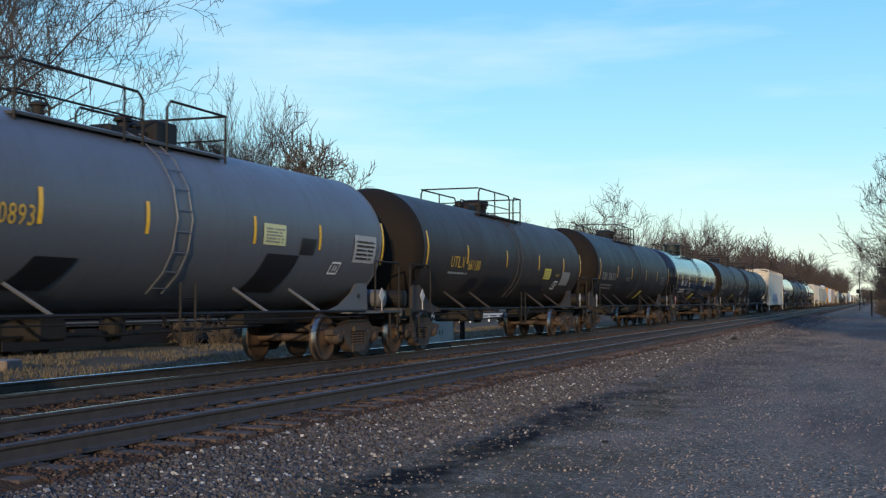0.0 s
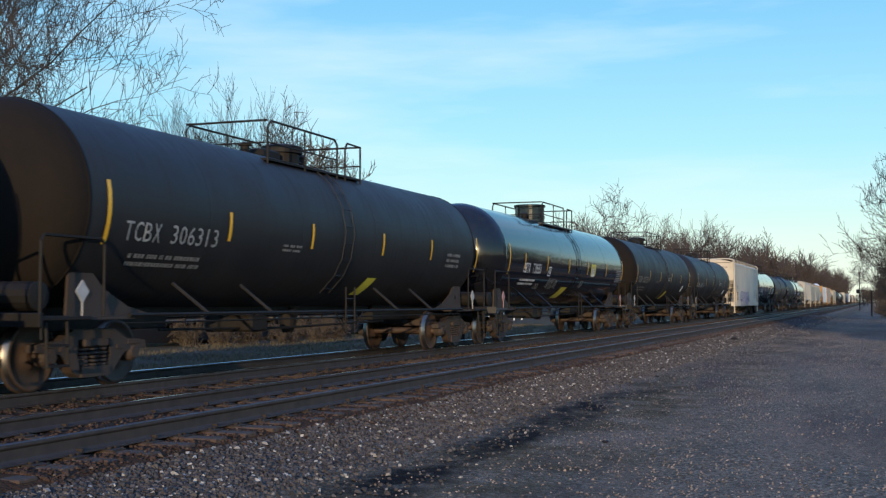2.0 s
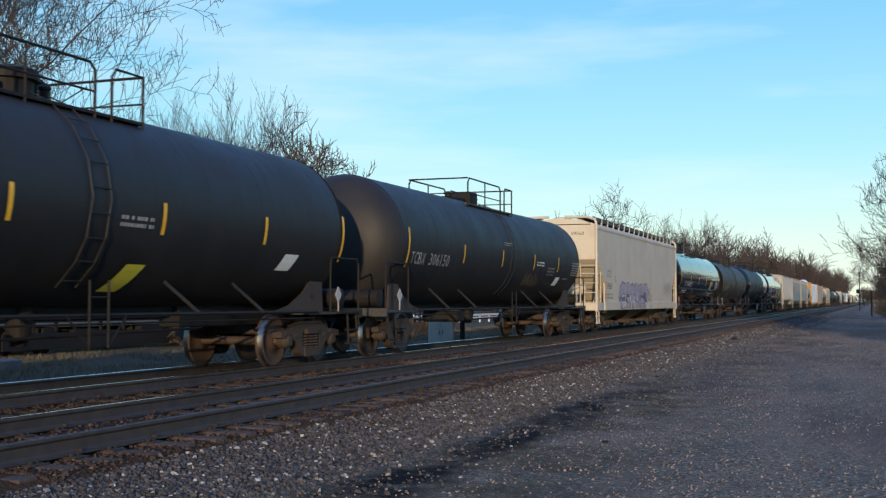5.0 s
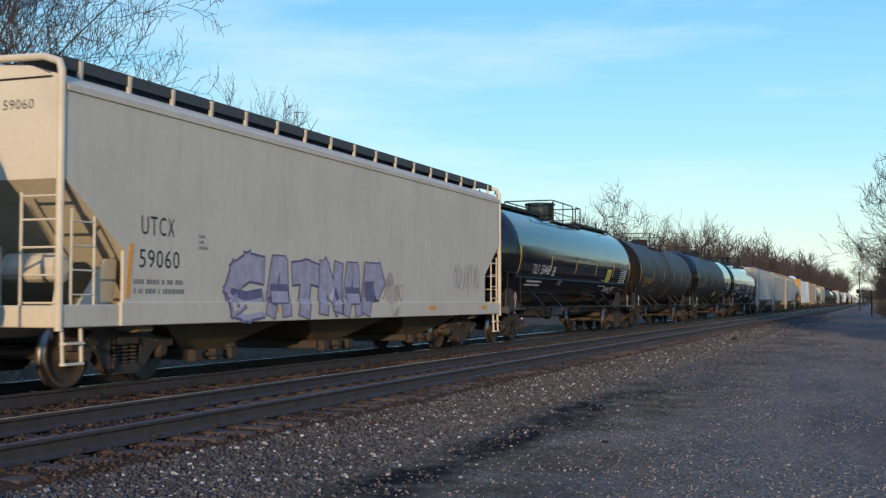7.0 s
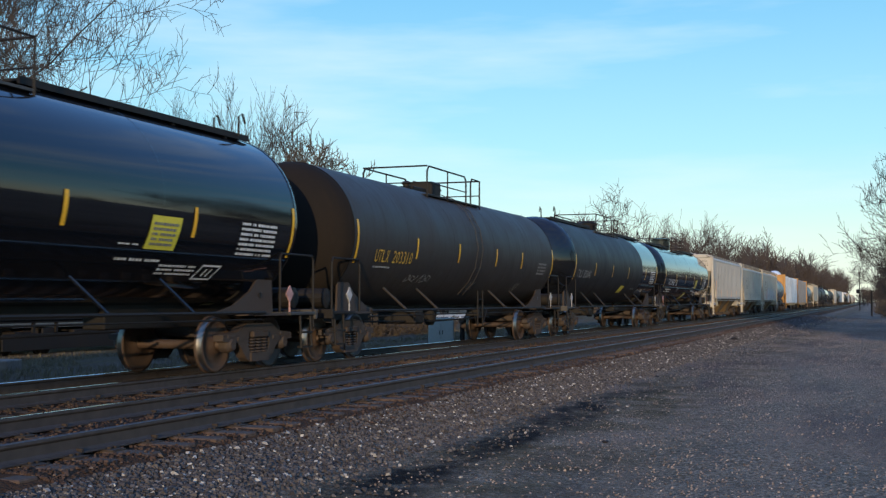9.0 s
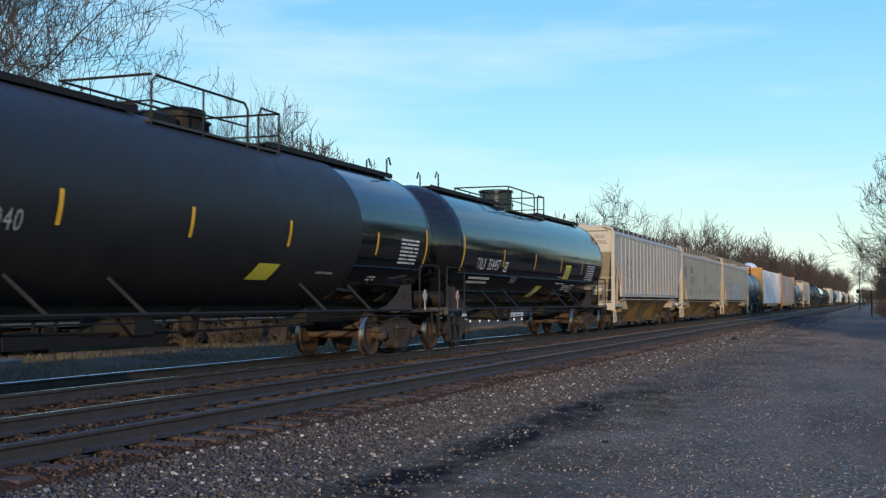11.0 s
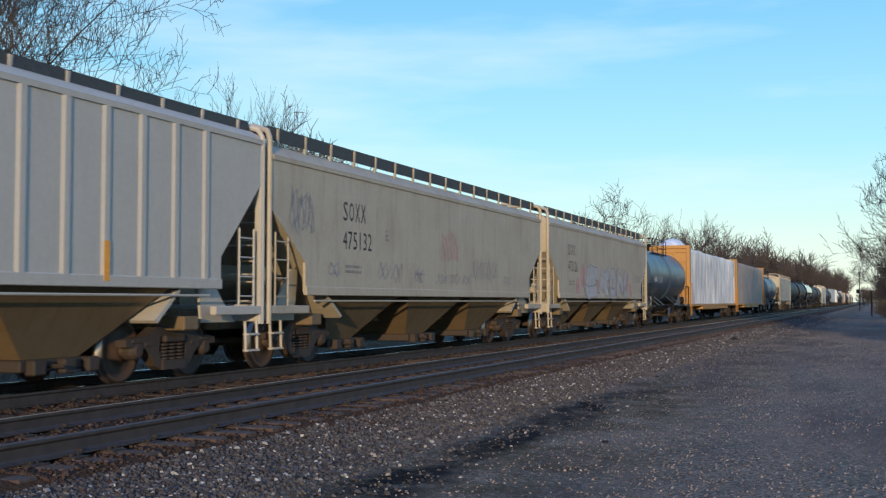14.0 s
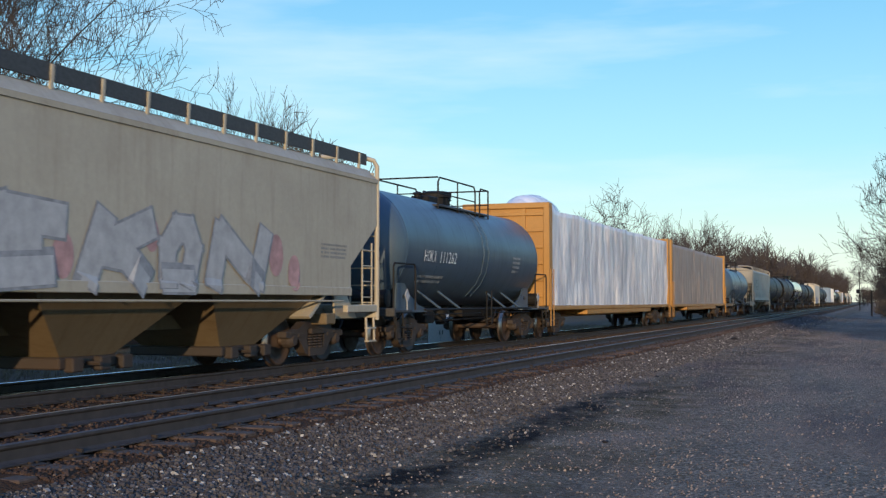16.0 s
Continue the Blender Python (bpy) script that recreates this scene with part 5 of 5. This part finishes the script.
def shoulder(x, y):
    return 1.0 if x < -5.0 else max(0.04, 1 - (x + 5.0) / 0.5)


scatter("ballast", "loose grey and white ballast stones on the shoulder", BALLAST, 95000, ((-6.0, -3.6), (6.5, 130)), (0.015, 0.035), seed=2, density=shoulder)
scatter("lane_gravel", "fine loose gravel on the lane", LANE_STONE, 60000, ((-4.8, 1.8), (6.8, 120)), (0.007, 0.017), seed=3, density=lambda x, y: 0.12 if -4.75 < x < -3.55 and y < 24 else 0.45 + 0.75 * noise.noise((x * 0.7, y * 0.25, 3)))
scatter("rusty_ballast", "rusty ballast between the ties", RUST_STONE, 40000, ((-12.9, -5.7), (7.5, 110)), (0.014, 0.030), seed=4)


def dry_grass(n, area, seed):
    """Thin dead blades standing on the verge beyond the tracks, joined."""
    r = random.Random(seed)
    (x0, x1), (y0, y1) = area
    verts, faces = [], []
    for _ in range(n):
        x, y = r.uniform(x0, x1), y0 + (y1 - y0) * r.random() ** 1.3
        if noise.noise((x * 0.5, y * 0.35, 7)) < -0.12:
            continue
        z, h, a, k = ground_height(x) - 0.01, r.uniform(0.05, 0.17), r.uniform(0, 6.28), len(verts)
        dx, dy = 0.014 * math.cos(a), 0.014 * math.sin(a)
        verts += [(x - dx, y - dy, z), (x + dx, y + dy, z), (x + r.gauss(0, 0.05), y + r.gauss(0, 0.05), z + h)]
        faces.append((k, k + 1, k + 2))
    me = bpy.data.meshes.new("dry_grass")
    me.from_pydata(verts, [], faces)
    me.materials.append(LEAF_DRY)
    return tagged(new("dry_grass", me), "short dead grass on the verge beyond the tracks", "grass", kind="stuff")


dry_grass(42000, ((-24.0, -13.6), (13, 80)), 6)


# ---- bare trees ----
def grow(seed, height, spread=0.55, trunk=0.22, levels=5, kids=(4, 4, 4, 4), lean=(0, 0), up=0.18, first=0.3, min_r=0.006, crook=0.16, fork=1):
    r = random.Random(seed)
    mesh = {False: ([], []), True: ([], [])}

    def ring(p, d, rad, n, verts):
        a = d.cross(Vector((0, 0, 1)) if abs(d.z) < 0.95 else Vector((1, 0, 0))).normalized()
        b = d.cross(a)
        k = len(verts)
        for i in range(n):
            w = 2 * math.pi * i / n
            verts.append(tuple(p + (a * math.cos(w) + b * math.sin(w)) * rad))
        return k

    def limb(p, d, length, rad, level):
        n = 7 if level == 0 else 5 if level == 1 else 3
        seg = 6 if level < 2 else 3 if level < levels - 1 else 2
        pts = [(p.copy(), d.copy(), rad)]
        end = rad * (0.30 if level else 0.40)
        for i in range(seg):
            d = (d + Vector((r.gauss(0, crook), r.gauss(0, crook), r.gauss(0, crook) * 0.7 + up * 0.35))).normalized()
            p = p + d * (length / seg)
            pts.append((p.copy(), d.copy(), max(min_r * 0.6, rad + (end - rad) * (i + 1) / seg)))
        prev = None
        verts, faces = mesh[level > 1]
        for q, dd, rr in pts:
            k = ring(q, dd, rr, n, verts)
            if prev is not None:
                for j in range(n):
                    faces.append((prev + j, prev + (j + 1) % n, k + (j + 1) % n, k + j))
            prev = k
        if level >= levels - 1:
            return
        c = kids[min(level, len(kids) - 1)]
        for i in range(c + r.randint(0, 1)):
            t = (first if level == 0 else 0.22) + (1 - (first if level == 0 else 0.22)) * (i + r.random() * 0.8) / c
            t = min(t, 0.999)
            q, dd, rr = pts[min(seg, int(t * seg) + 1)]
            q0 = pts[int(t * seg)][0]
            q = q0.lerp(q, t * seg - int(t * seg))
            az = r.uniform(0, 6.283)
            side = dd.cross(Vector((math.cos(az), math.sin(az), 0.3))).normalized()
            nd = (dd * (1 - spread) + side * spread * r.uniform(0.7, 1.2) + Vector((0, 0, up))).normalized()
            limb(q, nd, length * r.uniform(0.42, 0.68), max(min_r, rr * r.uniform(0.45, 0.65)), level + 1)

    for _ in range(fork):
        d0 = Vector((lean[0] + (r.gauss(0, 0.25) if fork > 1 else 0), lean[1] + (r.gauss(0, 0.25) if fork > 1 else 0), 1)).normalized()
        limb(Vector((0, 0, -0.3)), d0, height * 0.62, trunk, 0)
    out = []
    for key, name in ((False, "trunk"), (True, "crown")):
        me = bpy.data.meshes.new(name)
        me.from_pydata(mesh[key][0], [], mesh[key][1])
        out.append(me)
    return out


def tree(meshes, mat, x, y, label, turn=0, scale=1.0, group=""):
    t = tagged(new("bare_tree"), label, "tree", group)
    t.location, t.rotation_euler, t.scale = (x, y, ground_height(x) - 0.05), (0, 0, turn), (scale, scale, scale)
    for name, me in zip(("trunk", "crown"), meshes):
        if not me.materials:
            me.materials.append(mat)
        p = new(name, me)
        p.parent = t
    return t


big = grow(21, 20, 0.50, 0.30, 6, (6, 5, 4, 4, 3), (0.74, 0.25), 0.12, 0.22, 0.014, crook=0.09, fork=3)
tree(big, BARK, -40.6, 32.0, "large bare deciduous tree with fine spreading twigs behind the tracks")
tree(grow(22, 17, 0.48, 0.24, 6, (5, 5, 4, 3, 2), (0.62, 0.2), 0.12, 0.2, 0.014, crook=0.09, fork=3), BARK, -37.6, 31.9, "bare deciduous tree with upswept limbs behind the tracks")
clump = grow(31, 17, 0.42, 0.13, 5, (7, 6, 5, 3), (0, 0), 0.24, 0.15, 0.017, crook=0.09, fork=5)
tree(clump, BARK, -38.4, 62.0, "clump of slender bare trees behind the train", 0, 0.70)
tree(clump, BARK, -36.6, 62.0, "clump of slender bare trees behind the train", 2.0, 0.70)
tree(grow(37, 11, 0.50, 0.18, 6, (7, 6, 5, 3, 2), (0, 0), 0.16, 0.10, 0.024, fork=2), BUSH_BROWN, -34.2, 61.5, "dense twiggy tree with dry brown growth behind the train", 3.0, 1.08)
tree(clump, BARK, -33.0, 65.0, "clump of slender bare trees behind the train", 4.0, 0.46)
tree(clump, BARK, -32.4, 74.0, "clump of slender bare trees behind the train", 1.1, 0.40)
lone = grow(44, 19, 0.62, 0.42, 5, (5, 6, 6, 4), (0.05, 0), 0.10, 0.42, 0.036)
tree(lone, BARK, -34.0, 149.0, "tall bare tree with crooked limbs above the tree line", 0, 0.84)
woods = [grow(60 + i, 11.5, 0.50, 0.17, 4, (7, 7, 4), (0, 0), 0.15, 0.08, 0.026, crook=0.10, fork=3) for i in range(3)]
far_woods = [grow(70 + i, 11.5, 0.50, 0.19, 4, (7, 6, 4), (0, 0), 0.15, 0.08, 0.055, crook=0.10, fork=3) for i in range(3)]
r2 = random.Random(9)
yy = 90.0
while yy < 700:
    for row in range(3):
        tree((woods if yy < 260 else far_woods)[r2.randrange(3)], BARK_RED, -38 + 22 * min(1, (yy - 85) / 420) ** 0.8 - 6 * row + r2.uniform(-2, 2), yy + r2.uniform(-3, 3), "bare brown trees of the distant wood", r2.uniform(0, 6.28), r2.uniform(0.75, 1.15) * min(1.22, 0.45 + (yy - 90) / 130), group="wood beyond the train")
    yy += 6 + yy * 0.022
right = [grow(80 + i, 11, 0.42, 0.15, 6, (8, 6, 4, 3, 2), (0.0, 0), 0.16, 0.03, 0.016, fork=2) for i in range(2)]
for i, (x, y) in enumerate(((4.6, 44), (4.5, 50), (4.4, 57), (4.2, 64), (4.1, 72), (4.0, 82), (3.0, 94), (2.7, 108), (2.4, 124), (2.2, 145), (2.0, 170), (1.7, 205), (1.2, 260), (0.9, 340))):
    tree(right[i % 2], BARK, x + 1.2, y, "dense bare roadside tree with tangled twigs", 1.3 * i, (0.70 + 0.07 * (i % 3)) * (1.15 if i < 5 else 0.92), group="trees beside the lane")
for i in range(12):
    tree(far_woods[i % 3], BARK_RED, -70 + 11 * i + r2.uniform(-3, 3), 760 + r2.uniform(-20, 20), "bare trees at the far end of the line", r2.uniform(0, 6.28), r2.uniform(0.7, 1.0), group="wood at the end of the line")
for i in range(11):
    tree(far_woods[i % 3], BARK_RED, -5.0 + 1.5 * i, 440 + 30 * r2.random(), "low bare trees at the far end of the line", r2.uniform(0, 6.28), r2.uniform(0.45, 0.6), group="wood at the end of the line")
# added row behind the camera, never in view: shades the ground from the sun
for i in range(22):
    tree(far_woods[i % 3], BARK_RED, -40 + 6.2 * i, -92 + r2.uniform(-8, 8), "unseen bare trees added behind the lane to block the low sun", r2.uniform(0, 6.28), r2.uniform(0.68, 0.85), group="trees down the line")
# added row out of view: darkens the horizon mirrored in the glossy tanks
for i in range(14):
    tree(far_woods[i % 3], BARK_RED, 58 + r2.uniform(-5, 5), -70 + 13 * i, "low unseen bare trees added across the lane for a dark reflected horizon", r2.uniform(0, 6.28), r2.uniform(0.4, 0.6), group="trees across the lane")


# ---- things beyond the tracks ----
def utility_cabinet(x, y):
    c = tagged(new("utility_cabinet"), "pale grey metal trackside cabinet with conduit post", "cabinet")
    c.location, c.rotation_euler = (x, y, ground_height(x)), (0, 0, radians(20))
    bm = bmesh.new()
    box(bm, -0.45, 0.45, -0.3, 0.3, 0.08, 1.0, 0.02)
    part("body", bm, CABINET_PAINT, c)
    bm = bmesh.new()
    box(bm, -0.48, 0.48, -0.33, 0.33, 1.0, 1.06, 0.015)
    part("lid", bm, CABINET_PAINT, c)
    for s in (-1, 1):
        bm = bmesh.new()
        box(bm, s * 0.22 - 0.2, s * 0.22 + 0.2, -0.32, -0.30, 0.14, 0.95, 0.006)
        d = part("door", bm, CABINET_PAINT, c)
        bm = bmesh.new()
        box(bm, s * 0.05 - 0.012, s * 0.05 + 0.012, -0.345, -0.318, 0.48, 0.62)
        part("handle", bm, CAR_IRON, d)
    bm = bmesh.new()
    box(bm, -0.5, 0.5, -0.35, 0.35, -0.1, 0.085)
    part("plinth", bm, CONCRETE, c)
    bm = bmesh.new()
    tube(bm, [(0.75, 0, -0.1), (0.75, 0, 1.05)], 0.09, 10)
    part("post", bm, CAR_IRON, c)


utility_cabinet(-14.4, 38.6)


def signal_mast(x, y, h, arm):
    c = tagged(new("signal_mast"), "slender railway signal mast far down the line", "signal")
    c.location = (x, y, ground_height(x))
    bm = bmesh.new()
    tube(bm, [(0, 0, -0.1), (0, 0, h)], 0.09, 8)
    part("pole", bm, CAR_IRON, c)
    if arm:
        bm = bmesh.new()
        box(bm, -0.6, -0.05, -0.1, 0.1, h * 0.45, h * 0.45 + 0.7, 0.03)
        part("signal_head", bm, CAR_IRON, c)


signal_mast(-2.4, 230, 7.2, True)
signal_mast(-0.2, 140, 3.0, False)


def parked_flatcar(x, y, length):
    c = tagged(new("parked_flatcar"), "dark flatcar parked on a siding with stacked gear", "flat car")
    c.location = (x, y, -0.55)
    L = length / 2
    bm = bmesh.new()
    box(bm, -1.4, 1.4, -L, L, 1.05, 1.30, 0.02)
    part("deck", bm, CAR_IRON, c)
    bm = bmesh.new()
    box(bm, -0.4, 0.4, -L, L, 0.55, 0.85, 0.02)
    part("centre_sill", bm, CAR_IRON, c)
    bm = bmesh.new()
    box(bm, 1.30, 1.36, -L + 0.2, L - 0.2, 0.20, 0.72, 0.01)
    part("side_skirt", bm, CAR_IRON, c)
    r = random.Random(4)
    yk = -L + 0.8
    while yk < L - 1:
        w = r.uniform(0.5, 1.6)
        bm = bmesh.new()
        box(bm, 0.5, 1.3, yk, yk + w, 0.25 + r.uniform(0, 0.12), r.uniform(0.7, 0.9), 0.03)
        part("underframe_box", bm, CAR_IRON, c)
        bm = bmesh.new()
        box(bm, 1.28, 1.36, yk + w, yk + w + 0.10, 0.75, 1.06)
        part("stake", bm, CAR_IRON, c)
        yk += w + r.uniform(0.4, 1.1)
    bm = bmesh.new()
    for k in range(int(length / 3)):
        box(bm, -1.2, 1.2, -L + 3 * k, -L + 3 * k + 2.7, 1.30, 1.9 + 0.3 * r.random(), 0.03)
    part("load", bm, CAR_IRON, c)
    add_trucks(c, L - 1.8)


for k in range(3):
    parked_flatcar(-26.0, 20.0 + 15.6 * k, 15.2)


def concrete_block(x, y):
    bm = bmesh.new()
    box(bm, -0.6, 0.6, -0.45, 0.45, -0.05, 0.26, 0.03)
    b = tagged(part("concrete_block", bm, CONCRETE), "grimy low concrete block beside the track", "block")
    b.location, b.rotation_euler = (x, y, ground_height(x)), (0, 0, 0.3)


concrete_block(-20.1, 22.6)


def guard_fence():
    c = tagged(new("white_fence"), "low white board fence beyond the tracks", "fence")
    c.location = (-30, 75, ground_height(-30))
    for k in range(12):
        bm = bmesh.new()
        box(bm, -0.06, 0.06, 2.4 * k - 0.06, 2.4 * k + 0.06, -0.1, 0.75, 0.01)
        part("post", bm, BOX_WHITE, c)
    for z in (0.35, 0.62):
        bm = bmesh.new()
        box(bm, 0.06, 0.10, -0.2, 26.6, z - 0.09, z + 0.09)
        part("board", bm, BOX_WHITE, c)


guard_fence()


def brush(seed, x, y, scale):
    meshes = BRUSH[seed % 2]
    t = tagged(new("bush"), "low tangle of dry brown brush", "bush", "brush along the line")
    t.location, t.rotation_euler, t.scale = (x, y, ground_height(x) - 0.05), (0, 0, seed * 1.7), (scale, scale, scale)
    for name, me in zip(("stem", "crown"), meshes):
        if not me.materials:
            me.materials.append(BUSH_BROWN)
        p = new(name, me)
        p.parent = t


BRUSH = [grow(120 + k, 1.5, 0.55, 0.03, 4, (6, 5, 4), (0, 0), 0.12, 0.05, 0.011, fork=5) for k in range(2)]
for k in range(20):
    brush(k, -23.0 + rng.uniform(-1.2, 1.2), 37.5 + 1.35 * k, rng.uniform(0.7, 1.1))


def debris(x, y, r):
    bm = bmesh.new()
    bmesh.ops.create_icosphere(bm, subdivisions=2, radius=r)
    for v in bm.verts:
        v.co *= 1 + 0.5 * noise.noise(v.co * 9 + Vector((x, y, 0)))
        v.co.z *= 0.5
    d = tagged(part("rubble", bm, CAR_IRON), "dark lump of rubble lying on the gravel", "rubble")
    d.location = (x, y, ground_height(x) + r * 0.2)


for k in range(16):
    brush(k + 40, 2.3 - 0.004 * k * k + rng.uniform(-0.2, 0.3), 48 + 9.0 * k, rng.uniform(1.3, 2.0))
debris(-5.3, 48.0, 0.16)
debris(-8.4, 53.5, 0.12)
debris(-4.4, 25.0, 0.07)
debris(-3.0, 13.6, 0.05)

lay_ties(track_near, NEAR_X, 4.0, 280)
lay_ties(track_train, TRAIN_X, 9.0, 150)


# ---- what moves ----
def motions():
    for car in TRAIN:
        p = car.location.copy()
        walk(car, [(t, pose(p.x, p.y - SPEED * t, 0)) for t in (0.0, 4.0, 8.0, 12.0, 16.0)])
    # wheels roll without slipping; those alike share one set of keys
    first = {}
    for car in TRAIN:
        for w in car.children_recursive:
            if not w.name.startswith("wheelset"):
                continue
            k = round(w.location.y, 2)
            if k not in first:
                first[k] = w
                rate = math.degrees(SPEED / 0.4545)
                spot = w.location.copy()
                walk(w, [(i / FPS, pose(spot.x, spot.y, spot.z, rate * i / FPS)) for i in range(481)])
            else:
                w.rotation_mode = "QUATERNION"
                keys = w.animation_data_create()
                keys.action = first[k].animation_data.action
                keys.action_slot = first[k].animation_data.action_slot


motions()
